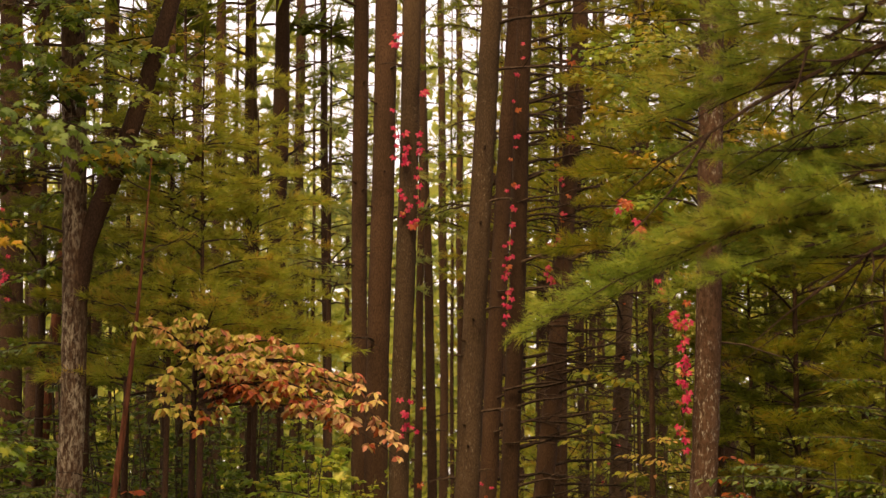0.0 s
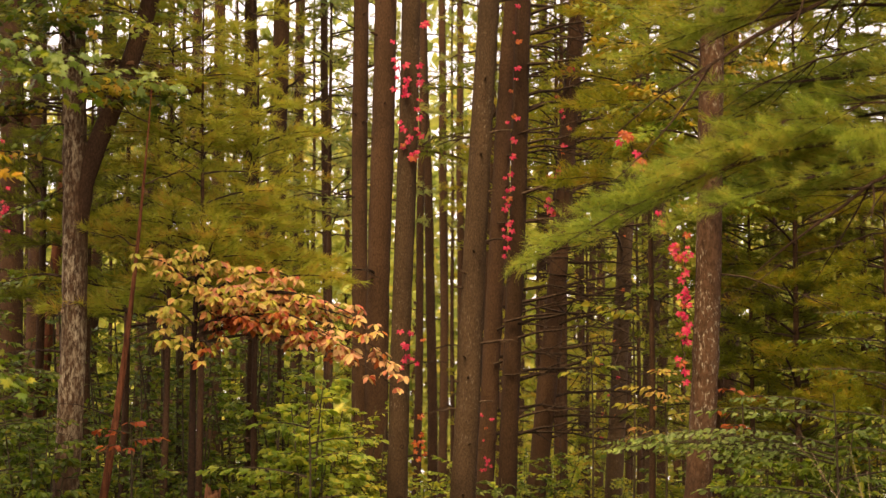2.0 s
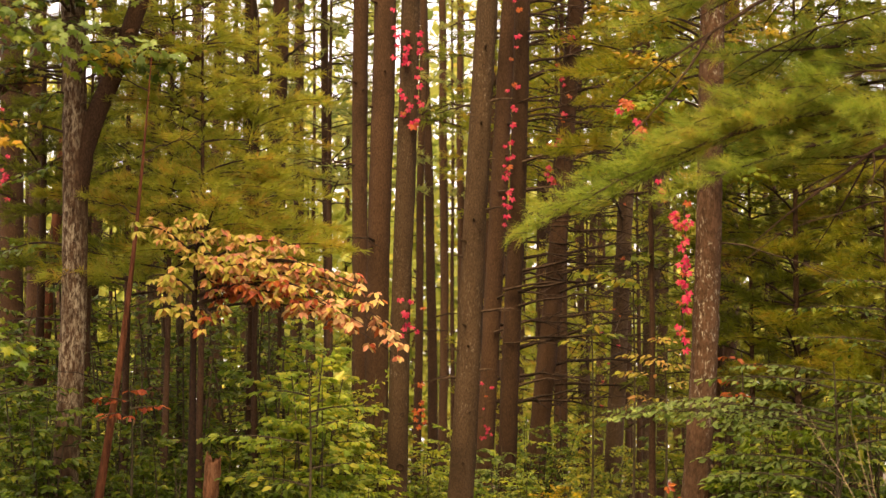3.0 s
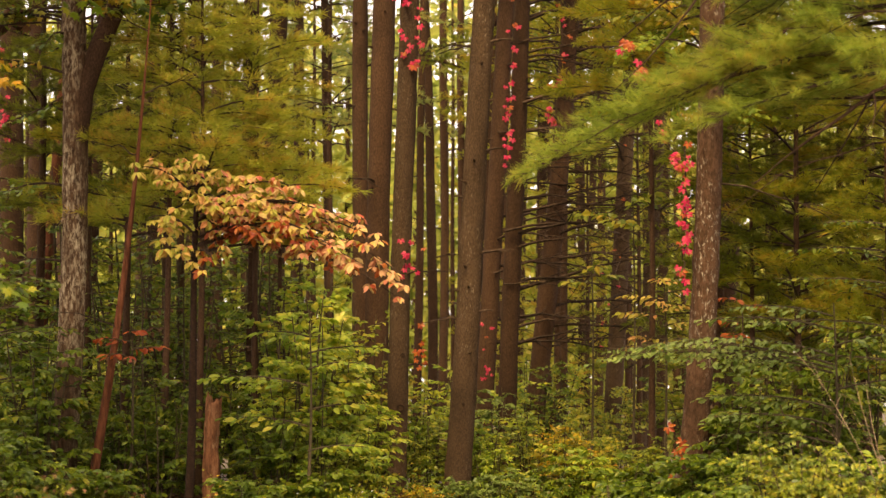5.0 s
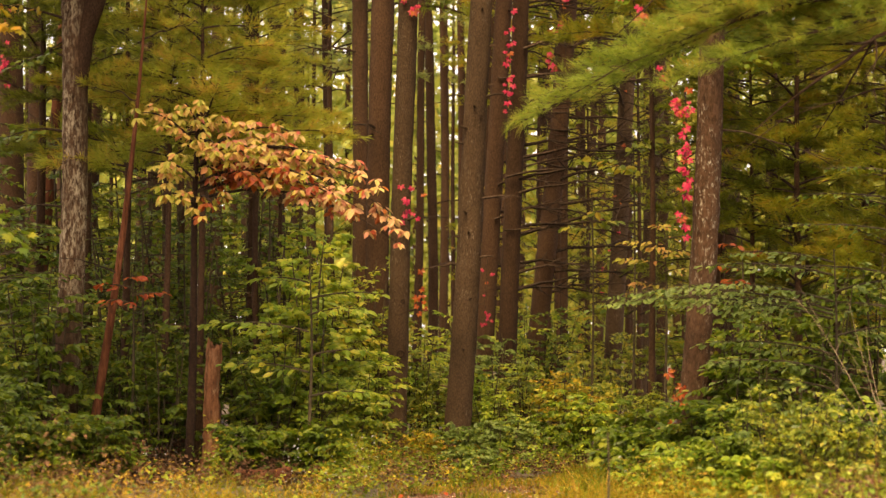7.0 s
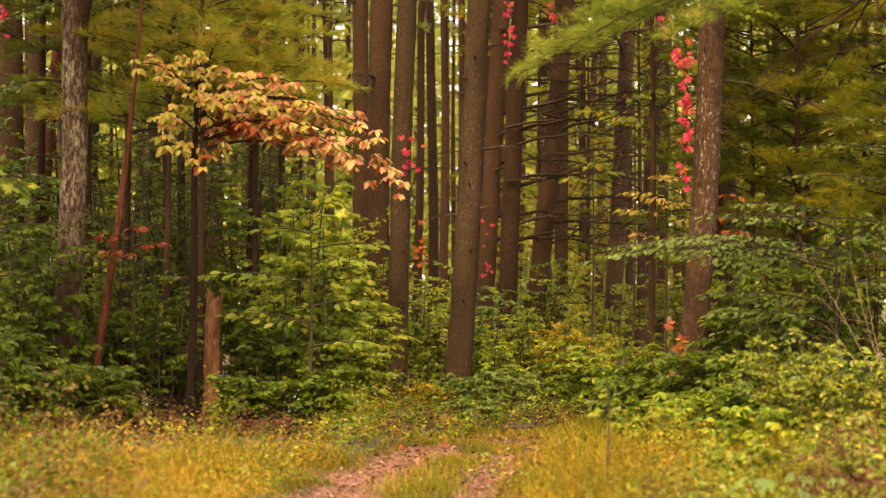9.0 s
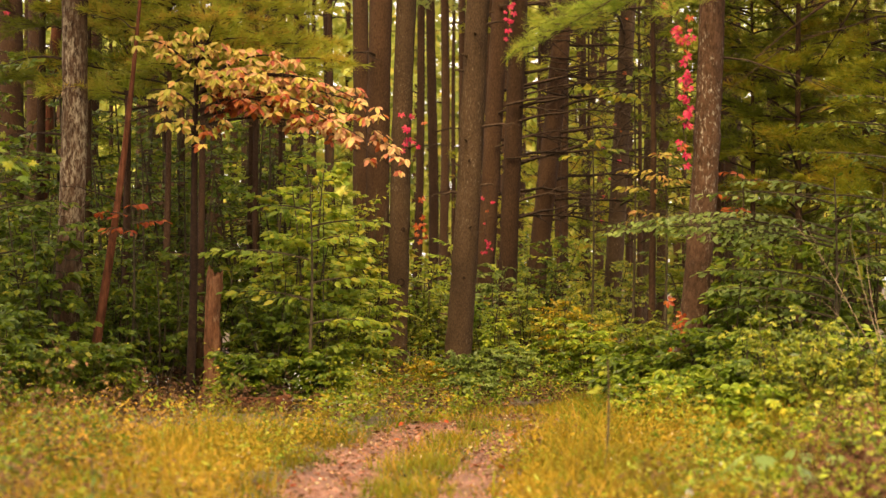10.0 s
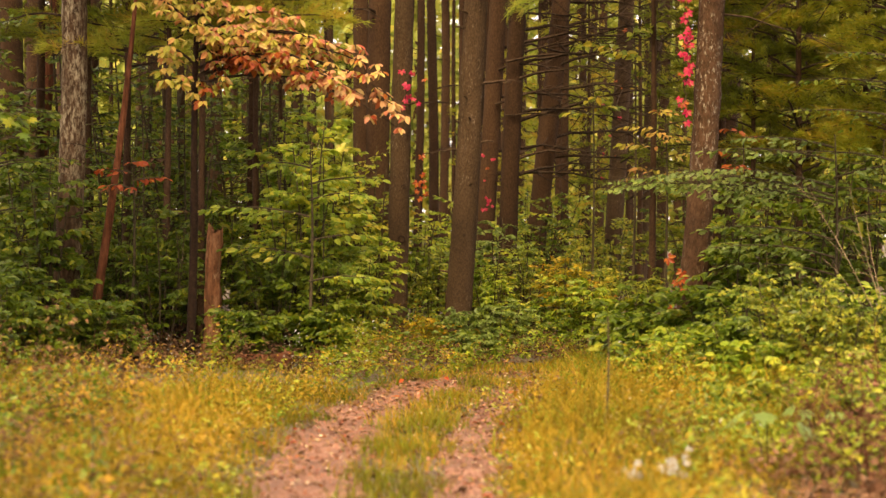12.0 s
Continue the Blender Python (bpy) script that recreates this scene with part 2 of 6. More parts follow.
def tube(pts, radii, seg=6, rough=0.0, rng=None, cap=True):
    """A tapered, slightly uneven tube through pts."""
    pts, radii = np.asarray(pts, float), np.asarray(radii, float)
    tan = unit(np.gradient(pts, axis=0))
    ref = np.array([0.0, 1.0, 0.0]) if abs(tan[:, 2]).mean() > 0.6 else np.array([0.0, 0.0, 1.0])
    a = unit(np.cross(tan, ref))
    b = np.cross(tan, a)
    th = np.linspace(0, 2 * np.pi, seg, endpoint=False)
    rr = radii[:, None] * np.ones(seg)
    if rough:
        rr = rr * (1 + rng.normal(0, rough, rr.shape))
    v = pts[:, None] + rr[..., None] * (np.cos(th)[None, :, None] * a[:, None] + np.sin(th)[None, :, None] * b[:, None])
    n = len(pts)
    i, j = np.meshgrid(np.arange(n - 1), np.arange(seg), indexing="ij")
    f = np.stack([i * seg + j, i * seg + (j + 1) % seg, (i + 1) * seg + (j + 1) % seg, (i + 1) * seg + j], -1).reshape(-1, 4)
    return v.reshape(-1, 3), f


DIAMOND = (np.array([(0, 0, 0), (0.45, 0.27, 0.05), (1, 0, -0.1), (0.45, -0.27, 0.05)]), np.array([(0, 3, 2), (0, 2, 1)]))
OVAL = (np.array([(0, 0, 0), (0.28, 0.24, 0.05), (0.68, 0.23, 0.02), (1, 0, -0.14), (0.68, -0.23, 0.02), (0.28, -0.24, 0.05)]),
        np.array([(0, 5, 4), (0, 4, 3), (0, 3, 2), (0, 2, 1)]))


def maple_shape():
    ang = np.radians([0, 18, 38, 55, 78, 110, 150])
    rad = np.array([1.0, 0.52, 0.78, 0.42, 0.66, 0.36, 0.2])
    up = [(0.35 + r * 0.65 * np.cos(a), r * 0.65 * np.sin(a), -0.12 * r * r) for a, r in zip(ang, rad)]
    dn = [(x, -y, z) for x, y, z in up[1:]][::-1]
    v = np.array([(0.3, 0, 0.06)] + up + dn)
    n = len(v) - 1
    return v, np.array([(0, 1 + i, 1 + (i + 1) % n) for i in range(n)])


MAPLE = maple_shape()


def needle_tuft(count, seed, spread=0.75, wide=0.035):
    rng = np.random.default_rng(seed)
    v, f = [], []
    for i in range(count):
        a, e = rng.uniform(0, 2 * np.pi), rng.uniform(0.15, 1.0) * spread
        d = np.array([np.cos(e), np.sin(e) * np.cos(a), np.sin(e) * np.sin(a)])
        s = unit(np.cross(d, rng.normal(size=3))) * wide
        o = np.array([rng.uniform(-0.35, 0.1), 0, 0])
        t = o + d * rng.uniform(0.75, 1.1) - np.array([0, 0, 0.12])
        v += [o - s / 2, o + s / 2, t]
        f.append((3 * i, 3 * i + 1, 3 * i + 2))
    return np.array(v), np.array(f)


TUFTS = [needle_tuft(14, s, 0.8, 0.053) for s in range(4)]
FINE_TUFTS = [needle_tuft(19, 20 + s, 0.75, 0.034) for s in range(4)]
COARSE_TUFTS = [needle_tuft(9, 10 + s, 0.9, 0.115) for s in range(3)]


def scatter(shape, pos, along, up, size):
    """Copies of a small shape, x along each direction, z near up, in one mesh."""
    v, f = shape
    pos, along, size = np.asarray(pos, float), unit(along), np.asarray(size, float)
    up = np.asarray(up, float)
    y = unit(np.cross(up, along))
    z = np.cross(along, y)
    m = np.stack([along, y, z], 2)
    w = np.einsum("nij,vj->nvi", m, v) * size[:, None, None] + pos[:, None]
    k = len(v)
    ff = f[None] + (np.arange(len(pos)) * k)[:, None, None]
    return w.reshape(-1, 3), ff.reshape(-1, f.shape[1])


def curve(p0, p1, sag, n=8):
    """From p0 to p1, bowed by sag (a vector) in the middle."""
    t = np.linspace(0, 1, n)[:, None]
    return np.asarray(p0) * (1 - t) + np.asarray(p1) * t + 4 * t * (1 - t) * np.asarray(sag)


# ---- ground and track ----
def track_x(y):
    """The middle of the two-rut track, which bends off behind the bushes."""
    y = np.asarray(y, float)
    return -0.36 + 0.0098 * np.maximum(y - 15.5, 0) ** 2 + 0.0016 * np.maximum(y - 21, 0) ** 3


def ground_z(x, y):
    x, y = np.asarray(x, float), np.asarray(y, float)
    near = np.exp(-((x - track_x(np.minimum(y, 30))) / 1.1) ** 2)
    return 0.04 * np.sin(0.9 * x + 0.4 * y) * np.sin(0.55 * y - 0.3 * x) * (1 - near) + 0.10 * (1 - near) * np.exp(-((y - 20) / 9.0) ** 2)


def build_ground():
    def axis(lo, hi, fine_lo, fine_hi, step, far):
        fine = np.arange(fine_lo, fine_hi, step)
        out_hi = fine_hi + np.geomspace(step, far - fine_hi, 14)
        out_lo = fine_lo - np.geomspace(step, far + fine_lo, 14)[::-1]
        return np.concatenate([out_lo, fine, out_hi])
    xs = axis(0, 0, -14.0, 14.0, 0.25, 1500.0)
    ys = axis(0, 0, -4.0, 70.0, 0.4, 1500.0)
    X, Y = np.meshgrid(xs, ys)
    Z = ground_z(X, Y)
    v = np.stack([X, Y, Z], -1).reshape(-1, 3)
    nx, ny = len(xs), len(ys)
    i, j = np.meshgrid(np.arange(ny - 1), np.arange(nx - 1), indexing="ij")
    f = np.stack([i * nx + j, i * nx + j + 1, (i + 1) * nx + j + 1, (i + 1) * nx + j], -1).reshape(-1, 4)
    g = part("ground", (v, f), SOIL, smooth=True)
    tagged(g, "forest floor of dark soil and leaf litter", "ground", kind="structure")


build_ground()


def build_rut(side, width, seed):
    rng = np.random.default_rng(seed)
    ys = np.arange(-3.0, 25.7, 0.12)
    mid = track_x(ys) + side * (0.53 + 0.03 * np.sin(ys * 1.3))
    half = width * (0.5 + 0.07 * np.sin(ys * 2.1 + seed) + 0.05 * np.sin(ys * 5.3 + 2 * seed) + rng.normal(0, 0.05, len(ys)))
    cols = np.linspace(-1, 1, 9)
    X = mid[:, None] + half[:, None] * cols
    Y = np.repeat(ys[:, None], 9, 1)
    Z = ground_z(X, Y) + 0.012 + rng.normal(0, 0.004, X.shape)
    v = np.stack([X, Y, Z], -1).reshape(-1, 3)
    i, j = np.meshgrid(np.arange(len(ys) - 1), np.arange(8), indexing="ij")
    f = np.stack([i * 9 + j, i * 9 + j + 1, (i + 1) * 9 + j + 1, (i + 1) * 9 + j], -1).reshape(-1, 4)
    r = part("wheel_track", (v, f), GRAVEL, smooth=True)
    tagged(r, "bare wheel rut of pinkish gravel and fallen leaves", "dirt track", "ruts of the forest track", kind="structure")
    return mid, half


build_rut(-1, 0.68, 3)
build_rut(1, 0.42, 4)


# ---- trees ----
def centre_line(a, b, z):
    """Sideways drift of a trunk at height z: leaning by a, bowed by b up to 11 m, then straight."""
    z = np.asarray(z, float)
    zc = np.minimum(z, 11.0)
    return a * zc + b * zc ** 2 + np.maximum(z - 11.0, 0) * 0.3 * (a + 22 * b)


def trunk_mesh(a, b, r0, k, height, seed, seg=16, step=0.22):
    rng = np.random.default_rng(seed)
    z = np.concatenate([[-0.15, 0.0, 0.08, 0.18, 0.32], np.arange(0.5, height, step)])
    r = np.maximum(r0 - k * z, 0.12 * r0) * (1 + 0.28 * np.exp(-np.maximum(z, 0) / 0.2))
    r = r * (1 + 0.035 * np.sin(z * 7.5 + seed) ** 8)
    ph = rng.uniform(0, 6, 2)
    pts = np.stack([centre_line(a, b, z) + 0.012 * np.sin(z * 0.9 + ph[0]), 0.012 * np.sin(z * 0.8 + ph[1]), z], 1)
    return tube(pts, r, seg, 0.022, rng)


def bough_geo(p0, p1, sag, seed, tufts=TUFTS, tuft_size=0.13, twig_step=0.12, width=0.5, r=0.02, tuft_step=0.055, bare=False):
    """A limb with flat sprays of needle tufts: returns limb quads and needle triangles."""
    rng = np.random.default_rng(seed)
    p0, p1 = np.asarray(p0, float), np.asarray(p1, float)
    limb = curve(p0, p1, sag, 6)
    length = np.linalg.norm(p1 - p0)
    geos = [tube(limb, np.linspace(r, 0.2 * r, 6), 5)]
    axis = unit(p1 - p0)
    side = unit(np.cross(axis, (0, 0, 1)))
    pos, along = [], []
    n = max(int(length * 0.8 / twig_step), 3)
    for i in range(n):
        t = 0.22 + 0.78 * (i + rng.uniform(0, 0.8)) / n
        t = min(t, 1.0)
        base = p0 * (1 - t) + p1 * t + 4 * t * (1 - t) * np.asarray(sag)
        s = 1 if i % 2 else -1
        tl = width * length * (0.25 + 0.75 * (1 - t)) * rng.uniform(0.55, 1.1)
        d = unit(axis * rng.uniform(0.5, 1.0) + s * side * rng.uniform(0.5, 1.0) + np.array([0, 0, rng.uniform(-0.15, 0.42)]))
        end = base + d * tl
        if not bare:
            geos.append(tube(np.stack([base, end]), np.array((0.25 * r, 0.08 * r)), 3))
        m = max(int(tl / tuft_step), 2)
        q = np.linspace(0.2, 1.0, m)[:, None]
        pos.append(base * (1 - q) + end * q + rng.normal(0, 0.018, (m, 3)))
        along.append(d + rng.normal(0, 0.35, (m, 3)) + np.array([0, 0, 0.28]))
    q = np.linspace(0.6, 1.0, max(int(length * 0.4 / tuft_step), 3))[:, None]
    pos.append(p0 * (1 - q) + p1 * q + 4 * q * (1 - q) * np.asarray(sag))
    along.append(np.repeat(axis[None], len(q), 0) + rng.normal(0, 0.3, (len(q), 3)))
    pos, along = np.concatenate(pos), np.concatenate(along)
    which = rng.integers(0, len(tufts), len(pos))
    nd = []
    for w in range(len(tufts)):
        s = which == w
        if s.any():
            nd.append(scatter(tufts[w], pos[s], along[s], rng.normal(0, 0.4, (s.sum(), 3)) + (0, 0, 1), rng.uniform(0.7, 1.2, s.sum()) * tuft_size))
    return join(geos), join(nd)


def bough(tree, p0, p1, sag, seed, needles=NEEDLE, bark=TWIG, **kw):
    limb, nd = bough_geo(p0, p1, sag, seed, **kw)
    b = part("bough", limb, bark, tree)
    part("needles", nd, needles, b, kind="stuff")
    return b


BOUGH_SET = {}


def shared_bough(needles, size, variant, far):
    """Boughs of three sizes along +x, built once for each kind of needles."""
    key = (needles.name, size, variant, far)
    if key not in BOUGH_SET:
        ln = (0.9, 1.5, 2.2)[size]
        limb, nd = bough_geo((0, 0, 0), (ln, 0, 0.04 * ln), (0, 0, 0.07 * ln), 50 + 7 * variant + size, COARSE_TUFTS if far else TUFTS, 0.21 if far else 0.165, 0.2 if far else 0.09, 0.42, 0.008 + 0.007 * ln, 0.14 if far else 0.054, far)
        BOUGH_SET[key] = (ln, mesh_of("bough", limb[0], limb[1], TWIG), mesh_of("needles", nd[0], nd[1], needles))
    return BOUGH_SET[key]


def crown_mesh(seed, z0, z1, reach, count, coarse):
    rng = np.random.default_rng(seed)
    limbs, nds = [], []
    for i in range(count):
        z = z0 + (z1 - z0) * (i + rng.uniform(0, 0.5)) / count
        az = i * 2.4 + rng.uniform(-0.3, 0.3)
        ln = reach * (1.05 - 0.75 * (z - z0) / (z1 - z0)) * rng.uniform(0.6, 1.1)
        d = np.array([np.cos(az), np.sin(az), rng.uniform(-0.12, 0.25)])
        l, nd = bough_geo((0, 0, z), np.array((0, 0, z)) + d * ln, (0, 0, 0.08 * ln), seed * 99 + i, COARSE_TUFTS, 0.26 * coarse, 0.26 * coarse, 0.5, 0.035, 0.16 * coarse, True)
        limbs.append(l)
        nds.append(nd)
    l, nd = join(limbs), join(nds)
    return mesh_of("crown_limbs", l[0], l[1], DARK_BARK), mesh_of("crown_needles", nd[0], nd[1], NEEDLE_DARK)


CROWNS = [crown_mesh(1, 12.0, 23.0, 3.1, 22, 3.2), crown_mesh(2, 11.5, 22.0, 2.9, 20, 3.2), crown_mesh(3, 9.0, 20.0, 2.4, 30, 1.1), crown_mesh(4, 16.5, 24.0, 2.1, 18, 1.9)]


def dead_branch(tree, start, az, length, rise, r, seed, name="dead_branch", twigs=5, bark=TWIG):
    """A bare, kinked branch with side twigs."""
    rng = np.random.default_rng(seed)
    d = np.array([np.cos(az), np.sin(az), rise])
    n = 9
    q = np.linspace(0, 1, n)
    pts = np.asarray(start) + q[:, None] * d * length + np.stack([0 * q, 0.05 * length * np.sin(3 * q + seed), 0.10 * length * q * (1 - q) * 2 - 0.06 * length * q ** 2], 1)
    pts[1:] += rng.normal(0, 0.012 * length ** 0.5, (n - 1, 3))
    geos = [tube(pts, r * (1 - 0.82 * q), 5, 0.06, rng)]
    for i in range(twigs):
        t = rng.uniform(0.3, 0.95)
        b = pts[int(t * (n - 1))]
        a2 = az + rng.choice((-1, 1)) * rng.uniform(0.3, 1.5)
        l2 = length * rng.uniform(0.15, 0.4)
        e = b + l2 * np.array([np.cos(a2), np.sin(a2), rise + rng.uniform(-0.6, 0.5)])
        c = curve(b, e, rng.normal(0, 0.04 * l2, 3), 5)
        geos.append(tube(c, r * np.linspace(0.4, 0.1, 5), 4))
    return part(name, join(geos), bark, tree)


def pine(x, y, a, b, r0, k, height=23.0, crown=0, dead=6, reach=1.4, toward=None, bark=None, detail=16, lo=1.2, hi=11.0,
         label="tall white pine with a straight bare brown trunk", group="pine trunks of the stand", stubs=6):
    seed = int(abs(x) * 1000 + y * 10)
    rng = np.random.default_rng(seed)
    e = thing("pine_tree", x, y, label, "pine tree", group)
    part("trunk", trunk_mesh(a, b, r0, k, height, seed, detail), bark or PINE_BARK, e, smooth=True)

    def on(z, az):
        r = max(r0 - k * z, 0.04)
        return np.array([centre_line(a, b, z) + 0.6 * r * np.cos(az), 0.6 * r * np.sin(az), z])
    for i in range(dead):
        z = lo + (hi - lo) * (i + rng.uniform(0, 0.9)) / max(dead, 1)
        az = toward + rng.uniform(-0.7, 0.7) if toward is not None else rng.uniform(0, 2 * np.pi)
        ln = reach * rng.uniform(0.5, 1.2)
        dead_branch(e, on(z, az), az, ln, rng.uniform(-0.1, 0.22), min(0.1 * r0 + 0.007 * ln, 0.032), seed + i, twigs=int(2 + 3 * ln))
    for i in range(stubs):
        z = rng.uniform(0.8, 11.0)
        az = rng.uniform(np.pi * 0.9, np.pi * 2.1)
        r = max(r0 - k * z, 0.04)
        p = on(z, az)
        tip = p + (0.55 * r + rng.uniform(0.03, 0.14)) * np.array([np.cos(az), np.sin(az), 0.25])
        part("branch_stub", tube(curve(p, tip, (0, 0, 0.01), 4), np.array([0.024, 0.02, 0.016, 0.008]), 6), bark or PINE_BARK, e)
    if crown is not None:
        off = Vector((float(centre_line(a, b, 13.0)), 0, 0))
        limbs, nd = CROWNS[crown]
        c = part("crown", limbs, None, e)
        c.location, c.rotation_euler = off, (0, 0, seed % 7)
        part("needles", nd, None, c, kind="stuff")
    return e


# the near stand
main_pine = pine(0.169, 33.0, 0.0612, -0.0006, 0.19, 0.0044, crown=3, dead=5, reach=0.7, detail=20, stubs=14,
                 label="tall white pine with a thick brown trunk leaning beside the track")
vine_pine = pine(-0.73, 34.0, 0.0275, -0.00010, 0.151, 0.001, crown=3, dead=2, reach=0.8, detail=20, stubs=12,
                 label="tall white pine with crimson creeper on its trunk")
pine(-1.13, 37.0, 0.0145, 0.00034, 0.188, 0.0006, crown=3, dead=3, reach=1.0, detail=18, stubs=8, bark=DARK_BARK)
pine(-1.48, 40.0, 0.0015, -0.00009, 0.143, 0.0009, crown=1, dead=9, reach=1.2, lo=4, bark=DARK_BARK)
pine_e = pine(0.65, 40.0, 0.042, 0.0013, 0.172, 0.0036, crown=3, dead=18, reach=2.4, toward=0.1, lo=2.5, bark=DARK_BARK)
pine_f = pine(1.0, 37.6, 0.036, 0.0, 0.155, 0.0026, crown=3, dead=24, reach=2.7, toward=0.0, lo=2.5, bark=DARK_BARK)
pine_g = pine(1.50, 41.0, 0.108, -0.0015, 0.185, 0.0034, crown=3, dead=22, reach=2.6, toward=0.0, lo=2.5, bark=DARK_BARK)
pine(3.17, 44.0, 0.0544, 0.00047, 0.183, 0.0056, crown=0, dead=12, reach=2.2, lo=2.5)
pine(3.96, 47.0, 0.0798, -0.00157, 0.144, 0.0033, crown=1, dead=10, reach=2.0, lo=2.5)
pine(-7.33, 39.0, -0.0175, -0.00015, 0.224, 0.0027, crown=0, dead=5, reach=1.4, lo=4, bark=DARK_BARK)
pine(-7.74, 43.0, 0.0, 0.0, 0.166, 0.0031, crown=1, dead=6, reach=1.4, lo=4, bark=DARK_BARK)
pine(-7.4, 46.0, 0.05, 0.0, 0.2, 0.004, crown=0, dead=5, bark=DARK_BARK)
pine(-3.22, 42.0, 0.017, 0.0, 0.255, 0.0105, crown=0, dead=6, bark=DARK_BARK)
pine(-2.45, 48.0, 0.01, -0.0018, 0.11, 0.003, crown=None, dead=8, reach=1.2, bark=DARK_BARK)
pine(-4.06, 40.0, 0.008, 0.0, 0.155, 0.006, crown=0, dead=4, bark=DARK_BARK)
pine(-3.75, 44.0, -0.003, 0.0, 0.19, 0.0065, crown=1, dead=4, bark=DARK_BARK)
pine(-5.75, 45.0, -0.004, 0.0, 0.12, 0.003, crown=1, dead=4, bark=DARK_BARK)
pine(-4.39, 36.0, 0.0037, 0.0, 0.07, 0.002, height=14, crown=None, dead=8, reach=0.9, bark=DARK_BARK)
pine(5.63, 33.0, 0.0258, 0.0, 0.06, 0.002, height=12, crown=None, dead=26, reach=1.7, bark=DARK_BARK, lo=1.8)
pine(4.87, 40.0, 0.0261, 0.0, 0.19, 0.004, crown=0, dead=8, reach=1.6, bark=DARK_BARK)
# the stand farther in
for x, y, a, b, r0, k in (
        (-6.27, 56.0, 0.0117, 0.0, 0.16, 0.003), (-3.36, 52.0, 0.0031, 0.0, 0.139, 0.002), (-0.65, 55.0, 0.0119, 0.0, 0.106, 0.002),
        (-0.3, 56.0, 0.0181, -0.00294, 0.13, 0.0024), (-0.06, 60.0, 0.0249, -0.00194, 0.124, 0.002), (0.51, 62.0, -0.0043, 0.0, 0.12, 0.002),
        (3.82, 60.0, -0.0323, 0.0, 0.125, 0.004), (3.9, 58.0, 0.0201, 0.0, 0.127, 0.0032), (3.57, 62.0, 0.089, -0.003, 0.117, 0.0025)):
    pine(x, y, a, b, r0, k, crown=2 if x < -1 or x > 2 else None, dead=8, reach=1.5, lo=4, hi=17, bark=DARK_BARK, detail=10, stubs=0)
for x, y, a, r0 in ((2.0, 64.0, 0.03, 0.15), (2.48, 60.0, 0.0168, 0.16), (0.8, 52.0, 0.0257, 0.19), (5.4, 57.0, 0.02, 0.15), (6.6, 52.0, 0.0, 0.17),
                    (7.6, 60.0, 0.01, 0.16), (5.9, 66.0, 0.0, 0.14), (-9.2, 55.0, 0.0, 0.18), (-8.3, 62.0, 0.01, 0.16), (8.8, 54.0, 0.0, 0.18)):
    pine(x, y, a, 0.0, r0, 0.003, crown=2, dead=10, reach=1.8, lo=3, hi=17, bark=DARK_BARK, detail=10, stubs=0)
# the wood goes on past both edges of the view: unseen pines added for shade
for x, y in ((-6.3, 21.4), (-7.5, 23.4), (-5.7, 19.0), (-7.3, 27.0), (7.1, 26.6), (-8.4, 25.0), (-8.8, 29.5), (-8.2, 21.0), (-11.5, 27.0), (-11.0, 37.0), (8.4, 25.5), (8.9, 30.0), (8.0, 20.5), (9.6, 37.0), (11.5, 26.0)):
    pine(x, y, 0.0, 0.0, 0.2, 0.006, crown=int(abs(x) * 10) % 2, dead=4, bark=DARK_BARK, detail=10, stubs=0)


def hardwood_trunk(name, x, y, a, b, r0, k, label, height=15.0, bark=None):
    e = thing(name, x, y, label, "hardwood tree")
    part("trunk", trunk_mesh(a, b, r0, k, height, int(y * 7), 20, 0.16), bark or OAK_BARK, e, smooth=True)
    rng = np.random.default_rng(int(y * 3))
    for i in range(7):
        z, az = 1.0 + i * 1.25 + rng.uniform(0, 0.8), rng.uniform(3.0, 6.5)
        c = np.array([float(centre_line(a, b, z)), 0, z])
        d = np.array([np.cos(az), np.sin(az), 0.0])
        part("bark_knot", tube(curve(c + d * r0 * 0.7, c + d * (r0 - k * z + rng.uniform(0.0, 0.04)), (0, 0, 0), 4), np.array([0.05, 0.05, 0.04, 0.015]), 8, 0.1, rng), OAK_BARK, e, smooth=True)
    n = 2600
    mid = rng.normal(0, 1, (60, 3)) * (1.3, 1.3, 1.1) + (float(centre_line(a, b, height)), 0, height - 0.6)
    pos = mid[rng.integers(0, 60, n)] + rng.normal(0, 0.45, (n, 3))
    pos[:, 2] = np.maximum(pos[:, 2], 10.4)
    part("crown", scatter(MAPLE, pos, rng.normal(0, 1, (n, 3)), rng.normal(0, 0.5, (n, 3)) + (0, 0, 1), rng.uniform(0.15, 0.26, n)), GREEN, e, kind="stuff")
    for i in range(3):
        z, az = rng.uniform(5, 11), rng.uniform(3.4, 6.0)
        dead_branch(e, (float(centre_line(a, b, z)), 0, z), az, rng.uniform(0.4, 1.0), 0.2, 0.014, 40 + i)
    return e


oak = hardwood_trunk("oak_tree", -5.01, 30.0, 0.0538, -0.00571, 0.175, 0.002, "forked oak with grey lichened bark at the wood's edge", 14.0)
limb_pts = np.stack([np.zeros(14), np.zeros(14), np.linspace(4.7, 11.5, 14)], 1)
limb_pts[:, 0] = np.interp(limb_pts[:, 2], [4.7, 5.3, 5.75, 6.17, 6.86, 7.47, 8.32, 9.14, 11.5], [0.13, 0.17, 0.23, 0.36, 0.64, 0.86, 1.11, 1.36, 1.9])
part("limb", tube(limb_pts, np.interp(limb_pts[:, 2], [4.7, 5.75, 11.5], [0.15, 0.14, 0.09]), 14, 0.02, np.random.default_rng(5)), DARK_BARK, oak, "dark forked limb", smooth=True)
